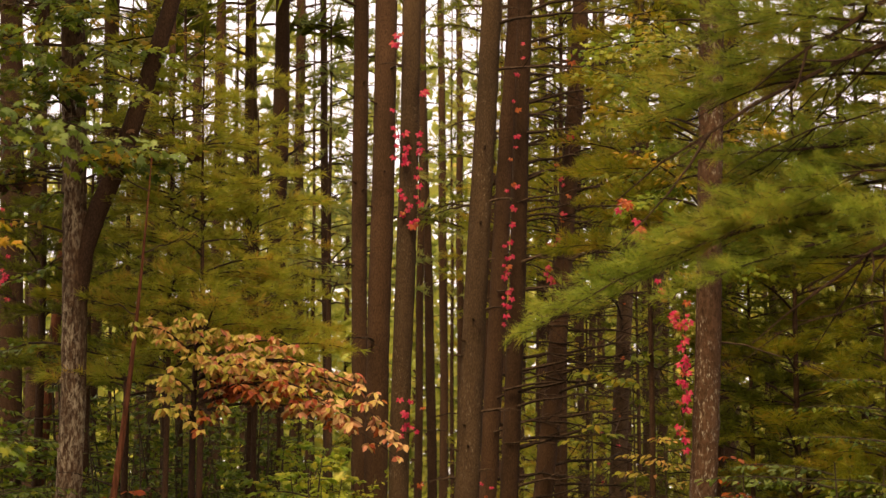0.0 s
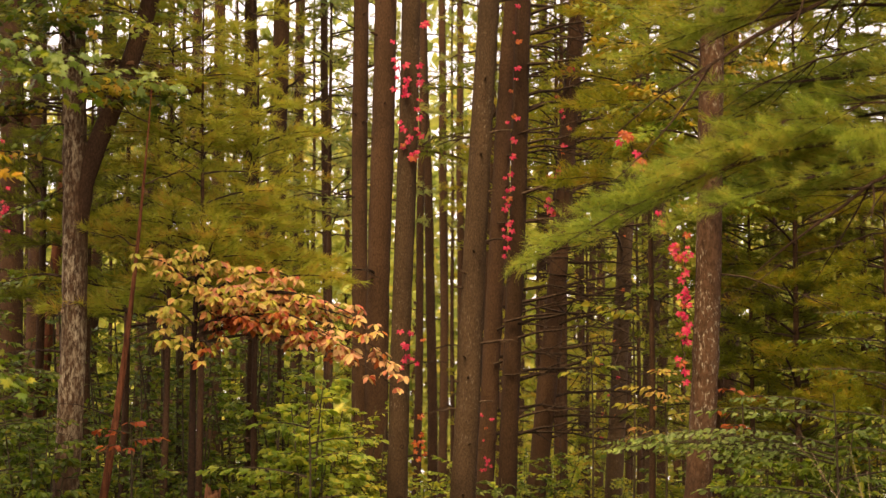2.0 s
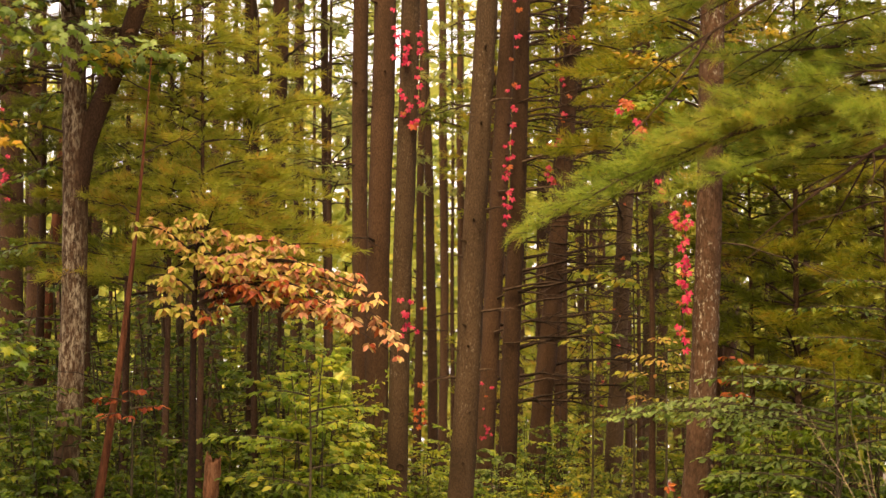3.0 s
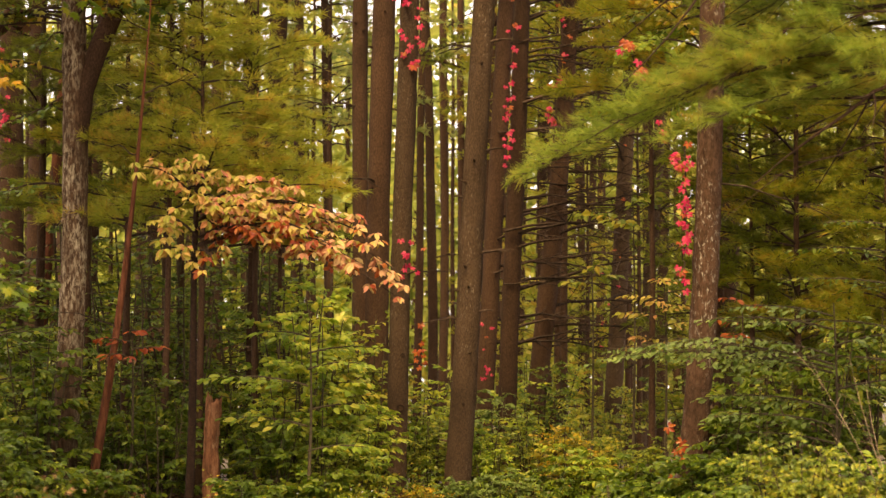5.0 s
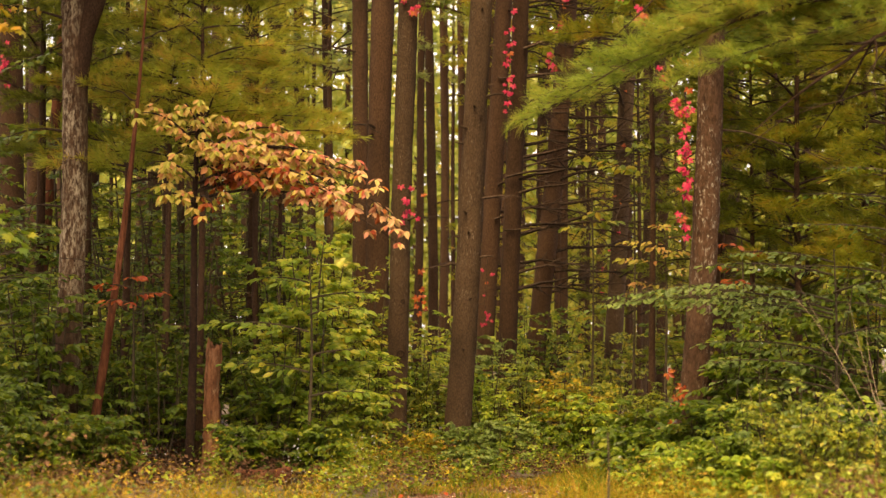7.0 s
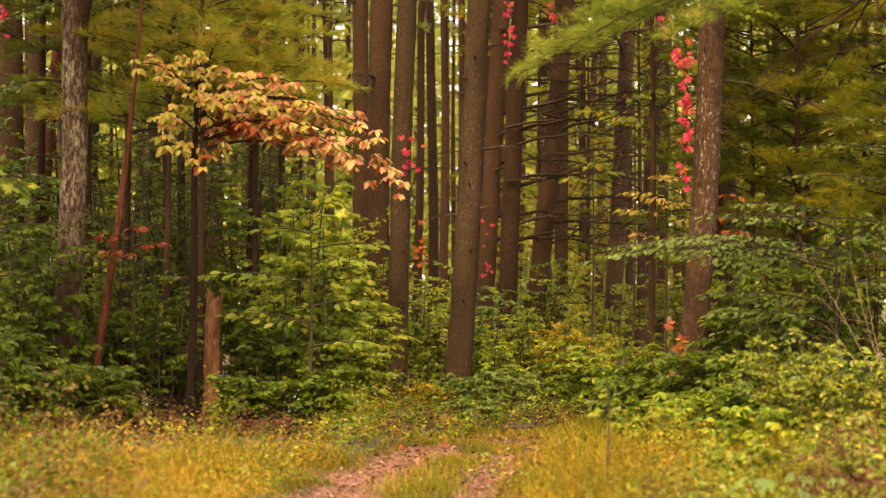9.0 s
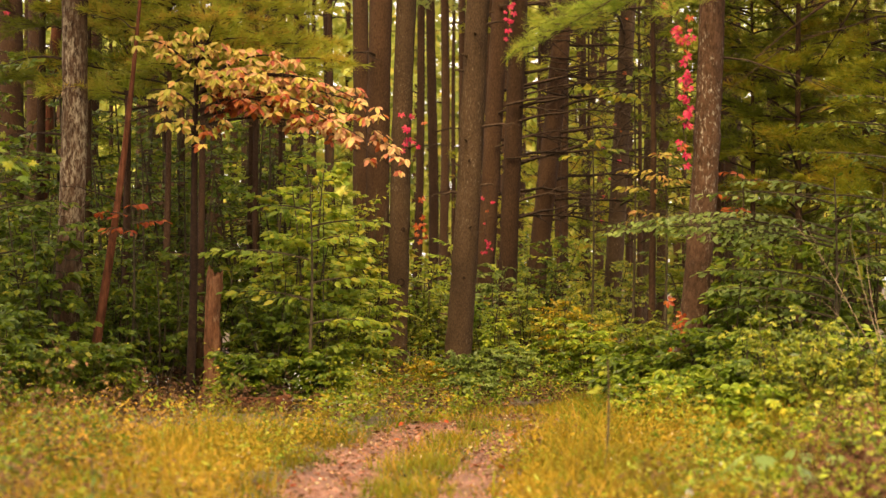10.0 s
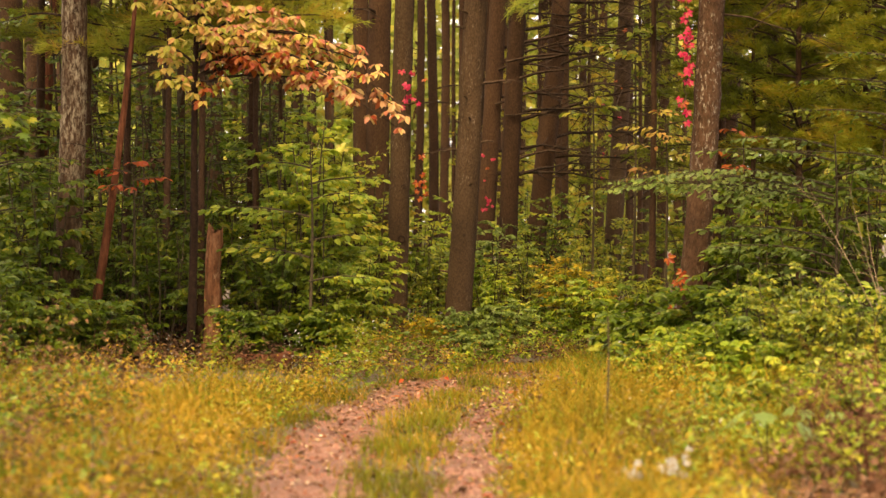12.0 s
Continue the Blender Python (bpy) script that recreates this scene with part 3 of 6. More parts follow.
oak_r = hardwood_trunk("oak_tree", 2.97, 28.0, 0.0909, -0.00509, 0.172, 0.0028, "hardwood trunk with pale lichen patches and red creeper", 14.0, SPOT_BARK)

# reddish dead stem, leaning
dead_stem = thing("dead_sapling", -4.53, 29.0, "thin leaning dead sapling with reddish bark", "dead tree")
part("trunk", trunk_mesh(0.1576, -0.00637, 0.07, 0.0095, 6.9, 77, 12), RED_BARK, dead_stem, smooth=True)
for i, (z, az, ln) in enumerate(((2.6, 3.0, 0.8), (3.6, 0.2, 0.7), (4.8, 2.6, 0.9), (5.6, 0.4, 0.8), (6.4, 3.3, 0.7))):
    dead_branch(dead_stem, (float(centre_line(0.1576, -0.00637, z)), 0, z), az, ln, 0.3, 0.012, 300 + i)

# a second reddish dead stem behind the oak
dead_stem2 = thing("dead_sapling", -6.92, 38.0, "thin dead tree with reddish bark behind the oak", "dead tree")
part("trunk", trunk_mesh(0.0741, 0, 0.12, 0.006, 7.5, 78, 12), RED_BARK, dead_stem2, smooth=True)
for i, (z, az, ln) in enumerate(((3.0, 3.4, 0.8), (4.2, 5.8, 0.7), (5.4, 3.0, 0.9))):
    dead_branch(dead_stem2, (0.0741 * z, 0, z), az, ln, 0.3, 0.012, 320 + i)

# broken snag
snag = thing("broken_snag", -2.92, 28.5, "broken-off weathered dead trunk standing in the grass", "tree stump")


def snag_mesh():
    rng = np.random.default_rng(8)
    z = np.concatenate([[-0.1, 0, 0.06, 0.15], np.arange(0.25, 1.75, 0.06)])
    r = (0.112 - 0.012 * z) * (1 + 0.5 * np.exp(-np.maximum(z, 0) / 0.12)) * (1 + 0.05 * np.sin(9 * z))
    pts = np.stack([0.031 * z + 0.01 * np.sin(4 * z), 0.01 * np.cos(3 * z), z], 1)
    v, f = tube(pts, r, 18, 0.075, rng)
    v = v.reshape(-1, 18, 3)
    jag = 0.10 * rng.uniform(-0.6, 1.0, 18)
    v[-1, :, 2] += jag
    v[-2, :, 2] += 0.6 * jag
    inner = v[-1].mean(0) + (v[-1] - v[-1].mean(0)) * 0.55 - (0, 0, 0.1)
    n = len(v)
    v = np.concatenate([v.reshape(-1, 3), inner])
    j = np.arange(18)
    f = np.concatenate([f, np.stack([(n - 1) * 18 + j, (n - 1) * 18 + (j + 1) % 18, n * 18 + (j + 1) % 18, n * 18 + j], 1)])
    return v, f


part("trunk", snag_mesh(), SNAG_WOOD, snag, smooth=True)


# ---- live pine boughs ----
def young_pine(x, y, height, r, z0, whorls, reach, needles, seed, label, lean=0.0, per=5):
    """A young white pine: thin trunk and whorls of flat boughs."""
    rng = np.random.default_rng(seed)
    e = thing("young_pine", x, y, label, "pine tree", "young pines of the understorey")
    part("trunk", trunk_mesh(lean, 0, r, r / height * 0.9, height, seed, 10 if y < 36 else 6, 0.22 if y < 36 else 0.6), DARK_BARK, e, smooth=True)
    for i in range(whorls):
        z = z0 + (height - 0.4 - z0) * i / whorls
        for j in range(per):
            az = i * 0.7 + j * 6.283 / per + rng.uniform(-0.3, 0.3)
            ln = reach * (1.05 - 0.6 * (z - z0) / (height - z0)) * rng.uniform(0.65, 1.15)
            zz = z + rng.uniform(-0.2, 0.2)
            p0 = np.array([lean * zz, 0, zz])
            size = 0 if ln < 1.15 else 1 if ln < 1.85 else 2
            nominal, limb, nd = shared_bough(needles, size, int(rng.integers(0, 3)), y > 36)
            bo = part("bough", limb, None, e)
            bo.location, bo.rotation_euler, bo.scale = p0, (rng.uniform(-0.3, 0.3), rng.uniform(-0.25, 0.12), az), (ln / nominal, ln / nominal, ln / nominal)
            part("needles", nd, None, bo, kind="stuff")
    return e


young_pine(-3.75, 30.6, 8.3, 0.06, 4.0, 11, 1.5, NEEDLE_OLD, 21, "young white pine with soft yellowing needles", lean=0.01)
young_pine(-2.6, 31.5, 8.2, 0.06, 4.0, 10, 1.35, NEEDLE_OLD, 22, "young white pine with soft yellowing needles")
young_pine(-4.6, 33.0, 10.5, 0.07, 4.2, 12, 1.5, NEEDLE, 23, "young white pine with dull green needles")

# a big pine stands just outside the view and reaches in with long boughs
side_pine = thing("pine_tree", 5.4, 22.6, "large white pine with long bright green boughs over the track's edge", "pine tree")
part("trunk", trunk_mesh(0.01, 0, 0.2, 0.008, 17, 31, 14), PINE_BARK, side_pine, smooth=True)
# the low plume that hangs out over the bushes
for s, (z, tip, sag) in enumerate((
        (5.2, (-4.6, -0.5, 3.85), 0.42), (5.3, (-4.0, 0.1, 4.1), 0.38), (5.2, (-3.7, -0.6, 4.45), 0.35), (5.6, (-3.1, 0.4, 4.9), 0.3), (5.9, (-2.6, 0.4, 5.4), 0.25))):
    bough(side_pine, (0, 0, z), tip, (0, 0, sag), 4000 + s, NEEDLE_LIT, r=0.03, width=0.34, tufts=FINE_TUFTS, tuft_size=0.17, twig_step=0.085, tuft_step=0.05)
for s in range(19):
    br = np.random.default_rng(4300 + s)
    z = 4.7 + 0.23 * s + br.uniform(-0.1, 0.1)
    az = math.pi + br.uniform(-0.45, 0.4)
    ln = br.uniform(2.3, 3.6)
    if s in (5, 7) or s > 9 and s % 3 == 0:
        continue
    bough(side_pine, (0, 0, z), (ln * math.cos(az), ln * math.sin(az), z + ln * br.uniform(-0.28, 0.06)), (0, 0, ln * br.uniform(-0.03, 0.08)), 4350 + s,
          NEEDLE_LIT, r=0.028, width=0.36, tufts=FINE_TUFTS, tuft_size=0.17, twig_step=0.12, tuft_step=0.06)
# thin boughs that veil the lichened trunk behind
for s, (z, tip, sag) in enumerate(((6.7, (-3.35, -0.2, 6.05), 0.2), (7.3, (-3.3, 0.2, 6.75), 0.2), (7.9, (-3.1, -0.1, 7.5), 0.15))):
    bough(side_pine, (0, 0, z), tip, (0, 0, sag), 4040 + s, NEEDLE_LIT, r=0.024, width=0.3, tufts=FINE_TUFTS, tuft_size=0.17, twig_step=0.13, tuft_step=0.06)
for i, (az, z) in enumerate(((0.3, 5.0), (1.2, 6.0), (5.2, 5.5), (0.0, 7.5), (1.8, 8.2), (5.8, 8.8), (3.1, 9.6), (2.0, 10.4), (4.4, 11.0), (0.8, 12.0), (3.6, 13.0), (5.5, 14.2), (3.0, 11.4), (2.2, 12.6), (4.0, 13.8), (1.4, 9.2), (2.7, 15.0), (0.2, 15.6))):
    bough(side_pine, (0, 0, z), (2.4 * math.cos(az), 2.4 * math.sin(az), z - 0.2), (0, 0, 0.2), 4100 + i, NEEDLE, r=0.03, tuft_step=0.1, twig_step=0.16)
# extra boughs above the view, added to shade the right-hand understorey
for i in range(7):
    br = np.random.default_rng(4800 + i)
    z, az = 8.6 + 0.6 * i, br.uniform(2.3, 4.3)
    bough(side_pine, (0, 0, z), (3.4 * math.cos(az), 3.4 * math.sin(az), z + br.uniform(-0.2, 0.4)), (0, 0, 0.2), 4820 + i, NEEDLE, r=0.03, tufts=COARSE_TUFTS, tuft_size=0.22, tuft_step=0.12, twig_step=0.18)
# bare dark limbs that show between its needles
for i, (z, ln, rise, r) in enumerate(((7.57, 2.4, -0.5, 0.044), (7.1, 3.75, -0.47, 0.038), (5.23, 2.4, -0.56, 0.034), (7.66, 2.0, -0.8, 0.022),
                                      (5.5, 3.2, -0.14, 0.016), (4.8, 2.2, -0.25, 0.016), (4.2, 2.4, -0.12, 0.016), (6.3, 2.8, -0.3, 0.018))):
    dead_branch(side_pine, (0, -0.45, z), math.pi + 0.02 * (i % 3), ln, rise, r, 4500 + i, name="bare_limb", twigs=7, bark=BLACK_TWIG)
# long dead branches that sweep between the trunks
for i, (tree, tx, sx, z, ex, ez, r) in enumerate((
        (main_pine, 0.169, 0.85, 9.55, 3.49, 9.62, 0.03), (main_pine, 0.169, 0.76, 8.84, 2.64, 8.8, 0.026), (pine_g, 1.5, 2.03, 6.05, 4.2, 5.88, 0.02),
        (pine_f, 1.0, 1.19, 5.62, 3.48, 5.03, 0.024), (pine_f, 1.0, 1.07, 4.47, 3.85, 4.38, 0.024), (pine_e, 0.65, 0.94, 3.92, 3.21, 4.29, 0.022),
        (pine_f, 1.0, 1.12, 5.15, 1.77, 5.43, 0.02), (pine_f, 1.0, 1.17, 4.59, 3.85, 4.89, 0.02), (pine_g, 1.5, 2.08, 5.19, 4.2, 4.51, 0.02),
        (pine_g, 1.5, 1.82, 3.29, 2.78, 2.97, 0.018), (pine_f, 1.0, 1.12, 5.36, 2.74, 5.68, 0.02), (pine_e, 0.65, 1.0, 6.4, 3.0, 6.2, 0.02),
        (pine_f, 1.0, 1.3, 7.6, 3.3, 7.9, 0.02), (pine_f, 1.0, 1.3, 8.6, 3.4, 8.3, 0.022), (pine_g, 1.5, 2.2, 7.4, 4.1, 7.0, 0.02),
        (pine_f, 1.0, 1.3, 6.7, 3.1, 6.4, 0.02), (pine_g, 1.5, 2.3, 9.0, 4.2, 9.3, 0.02), (pine_f, 1.0, 1.05, 3.6, 2.5, 3.45, 0.018))):
    ln = ex - sx
    dead_branch(tree, (sx - tx - 0.06, -0.1, z), -0.05 + 0.04 * (i % 4), ln, (ez - z) / ln + 0.04, r, 4700 + i, twigs=int(3 + 3 * ln))
dead_branch(oak_r, (float(centre_line(0.0909, -0.00509, 4.35)), -0.1, 4.35), -0.25, 1.8, -0.3, 0.014, 4600, twigs=4)
dead_branch(oak_r, (float(centre_line(0.0909, -0.00509, 6.1)), -0.1, 6.1), -0.3, 1.6, 0.02, 0.014, 4601, twigs=5)
for z, az, ln in ((3.81, -0.1, 0.26), (2.95, 0.0, 0.2), (5.3, 0.1, 0.22), (6.9, -0.2, 0.3), (4.6, 3.2, 0.15)):
    rr = 0.182 - 0.005 * z
    p = np.array([float(centre_line(0.0612, -0.0006, z)) + 0.8 * rr * math.cos(az), -0.05, z])
    part("branch_stub", tube(curve(p, p + (ln * math.cos(az) * 1.2, -0.05, 0.03), (0, 0, 0.02), 5), np.array([0.026, 0.02, 0.016, 0.013, 0.008]), 7), TWIG, main_pine)
young_pine(4.9, 31.5, 10.5, 0.06, 2.6, 13, 1.7, NEEDLE, 25, "young white pine in shade with dull green needles")
young_pine(6.3, 29.5, 10.0, 0.07, 5.2, 9, 1.8, NEEDLE, 26, "young white pine in shade with dull green needles")
for tree, dx, z, r in ((vine_pine, 0.09, 1.57, 0.05), (vine_pine, 0.12, 2.35, 0.026), (vine_pine, 0.1, 5.6, 0.026), (vine_pine, 0.24, 6.25, 0.03), (main_pine, 0.24, 3.9, 0.026), (main_pine, 0.36, 5.0, 0.024), (main_pine, 0.16, 2.3, 0.03), (main_pine, 0.42, 7.4, 0.026)):
    ring = tube(np.stack([r * np.cos(np.linspace(0, 6.283, 13)), np.full(13, 0.0), r * np.sin(np.linspace(0, 6.283, 13))], 1), np.full(13, 0.22 * r), 6)
    knot = part("bark_knot", join([ring, tube(np.array(((0, 0.01, 0), (0, 0.03, 0))), np.array((0.9 * r, 0.9 * r)), 10)]), BLACK_TWIG, tree, "dark round branch scar", smooth=True)
    knot.location = (dx, -0.145 if tree is vine_pine else -0.16, z)
young_pine(3.2, 35.0, 13.0, 0.06, 6.4, 12, 1.8, NEEDLE, 27, "young white pine in shade with dull green needles")
young_pine(5.3, 36.5, 13.0, 0.09, 4.0, 14, 1.9, NEEDLE, 30, "young white pine in shade with dull green needles")
young_pine(2.3, 46.0, 14.0, 0.1, 6.4, 11, 2.0, NEEDLE, 28, "young white pine in shade with dull green needles")
young_pine(-2.0, 52.0, 15.5, 0.1, 8.0, 9, 2.0, NEEDLE_SAGE, 29, "young white pine in shade with dull green needles")
young_pine(3.1, 51.0, 16.5, 0.1, 8.0, 11, 2.1, NEEDLE, 35, "young white pine in shade with dull green needles")
young_pine(1.5, 57.0, 18.0, 0.1, 8.5, 11, 2.1, NEEDLE, 36, "young white pine in shade with dull green needles")
# darker needles left, lighter right: shade and light put into their colour
for i, (x, y, h) in enumerate(((2.5, 54.0, 13.0), (4.2, 52.0, 12.0), (5.8, 55.0, 14.0), (7.2, 49.0, 13.0), (1.5, 63.0, 15.0), (3.4, 66.0, 15.0), (5.0, 61.0, 14.0), (-5.4, 51.0, 10.0), (-7.2, 54.0, 12.0), (-3.4, 57.0, 10.0), (-9.0, 49.0, 12.0))):
    young_pine(x, y, h, 0.08, 1.5, 9, 2.3, NEEDLE_DARK if x < 0 else NEEDLE_OLD if i % 2 else NEEDLE, 130 + i, "young pine deep in the wood with needles toned for light and shade", per=3)
# dark fill on the right, its shade put into the needle colour
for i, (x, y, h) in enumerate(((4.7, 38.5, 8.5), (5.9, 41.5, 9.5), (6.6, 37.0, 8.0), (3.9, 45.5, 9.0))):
    young_pine(x, y, h, 0.07, 1.5, 9, 1.9, NEEDLE_DARK, 160 + i, "young pine deep in the wood with needles toned for light and shade", per=4)
# the dark-needled ones carry deep shade in their colour
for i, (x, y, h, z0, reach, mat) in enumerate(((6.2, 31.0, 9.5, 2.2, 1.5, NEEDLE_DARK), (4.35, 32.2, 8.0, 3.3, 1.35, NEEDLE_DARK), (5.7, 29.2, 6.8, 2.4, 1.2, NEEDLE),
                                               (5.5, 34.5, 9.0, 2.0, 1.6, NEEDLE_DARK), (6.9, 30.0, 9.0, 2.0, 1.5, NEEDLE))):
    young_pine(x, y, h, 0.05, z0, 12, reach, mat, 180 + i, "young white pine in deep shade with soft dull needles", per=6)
# left ones shaded by needle colour, right ones lightened by it
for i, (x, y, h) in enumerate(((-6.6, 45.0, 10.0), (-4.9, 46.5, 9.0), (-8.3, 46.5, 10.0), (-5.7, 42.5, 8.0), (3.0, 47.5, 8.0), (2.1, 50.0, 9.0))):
    young_pine(x, y, h, 0.07, 0.9, 10, 1.9, NEEDLE_DARK if x < 0 else NEEDLE_OLD, 200 + i, "young pine deep in the wood with needles toned for light and shade", per=4)
for i, (x, y, h, z0) in enumerate(((-3.1, 54.0, 17.5, 8.5), (-4.6, 50.0, 16.0, 8.0), (-1.5, 58.0, 18.0, 9.5), (0.25, 63.0, 19.5, 9.0), (0.9, 58.0, 18.0, 10.5), (-6.3, 50.0, 16.0, 8.0))):
    young_pine(x, y, h, 0.08, z0, 9, 2.0, NEEDLE_SAGE, 220 + i, "far white pine with thin boughs against the sky", per=3)
young_pine(-3.22, 30.2, 8.9, 0.06, 4.4, 10, 1.4, NEEDLE_OLD, 37, "young white pine with soft yellowing needles")
young_pine(-2.4, 33.4, 6.6, 0.06, 4.4, 7, 1.1, NEEDLE_OLD, 38, "young white pine with soft yellowing needles")
young_pine(6.1, 33.0, 11.5, 0.08, 3.0, 12, 1.7, NEEDLE, 43, "young white pine in shade with dull green needles", per=4)
young_pine(7.0, 34.0, 12.5, 0.09, 3.0, 13, 1.9, NEEDLE, 39, "young white pine in shade with dull green needles")
young_pine(-2.2, 43.8, 13.0, 0.09, 6.8, 9, 1.8, NEEDLE_SAGE, 40, "young white pine in shade with dull green needles", per=4)
# shade behind the oak put into the darker needles
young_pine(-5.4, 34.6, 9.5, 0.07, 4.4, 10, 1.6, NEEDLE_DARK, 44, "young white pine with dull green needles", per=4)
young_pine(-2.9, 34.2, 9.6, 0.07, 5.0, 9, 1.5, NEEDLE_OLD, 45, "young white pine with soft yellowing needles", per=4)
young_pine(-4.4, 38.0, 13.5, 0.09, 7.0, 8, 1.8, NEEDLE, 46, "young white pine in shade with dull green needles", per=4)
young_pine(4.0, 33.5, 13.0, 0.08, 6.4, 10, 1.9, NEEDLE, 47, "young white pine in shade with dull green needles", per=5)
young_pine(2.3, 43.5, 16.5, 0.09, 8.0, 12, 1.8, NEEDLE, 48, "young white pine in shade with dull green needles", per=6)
# darker needles here too, shade put into the colour
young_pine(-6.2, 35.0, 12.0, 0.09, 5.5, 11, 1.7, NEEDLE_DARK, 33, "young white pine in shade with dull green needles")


# ---- broad-leaved shrubs and saplings ----
def twig_leaves(rng, base, d, length, count, size, droop):
    q = np.linspace(0.15, 1.0, count)
    pos = base + q[:, None] * d * length + np.stack([0 * q, 0 * q, -droop * length * q ** 2], 1)
    side = unit(np.cross(d, (0, 0, 1)))
    s = np.where(np.arange(count) % 2, 1.0, -1.0)[:, None]
    along = d * 0.7 + s * side * 0.8 + rng.normal(0, 0.3, (count, 3)) + (0, 0, -0.45)
    along[-1] = d + (0, 0, -0.3)
    up = np.array((0, -0.25, 1.0)) + rng.normal(0, 0.5, (count, 3))
    return pos, along, up, size * rng.uniform(0.65, 1.2, count)


def shrub(x, y, height, spread, leaf, mat, seed, label, name="shrub", category="shrub", stems=5, branches=9, leaves=9, shape=OVAL, bark=None, group="",
          flat=0.12, from_z=0.25, lean=(0, 0), droop=0.12):
    """Stems from one base, each with flat leafy side twigs."""
    rng = np.random.default_rng(seed)
    z = float(ground_z(x, y))
    e = thing(name, x, y, label, category, group, z)
    P, A, U, S = [], [], [], []
    for i in range(stems):
        az = i * 2.4 + rng.uniform(-0.5, 0.5)
        out = spread * rng.uniform(0.15, 0.6)
        h = height * rng.uniform(0.7, 1.0)
        p0 = np.array([0.06 * np.cos(az), 0.06 * np.sin(az), -0.04])
        p1 = np.array([out * np.cos(az) + lean[0] * h, out * np.sin(az) + lean[1] * h, h])
        bend = rng.normal(0, 0.05, 3) * spread + np.array([0, 0, 0.04 * h])
        st = curve(p0, p1, bend, 9)
        r = 0.005 + 0.006 * height
        geos = [tube(st, np.linspace(r, 0.3 * r, 9), 5)]
        for j in range(branches):
            t = from_z + (1 - from_z) * (j + rng.uniform(0, 0.9)) / branches
            b = p0 * (1 - t) + p1 * t + 4 * t * (1 - t) * bend
            a2 = rng.uniform(0, 2 * np.pi)
            ln = spread * rng.uniform(0.3, 0.75) * (1.15 - 0.55 * t)
            d = unit((np.cos(a2), np.sin(a2), rng.uniform(-flat, flat + 0.25)))
            geos.append(tube(curve(b, b + d * ln - (0, 0, droop * ln), (0, 0, droop * 0.25 * ln), 3), np.linspace(0.4 * r, 0.12 * r, 3), 3))
            for b2, d2, l2 in ((b, d, ln), (b + d * ln * 0.4, unit(d + rng.normal(0, 0.6, 3) * (1, 1, 0.2)), ln * 0.6)):
                p, a, u, s = twig_leaves(rng, b2, d2, l2, leaves, leaf, droop)
                P.append(p), A.append(a), U.append(u), S.append(s)
        part("stem", join(geos), bark or STEM, e)
    part("foliage", scatter(shape, np.concatenate(P), np.concatenate(A), np.concatenate(U), np.concatenate(S)), mat, e, kind="stuff")
    return e


UNDER = "leafy understorey shrubs"
G_SHRUB = "green-leaved woodland shrub at the foot of the pines"
B_SHRUB = "bright green leafy shrub at the wood's edge"
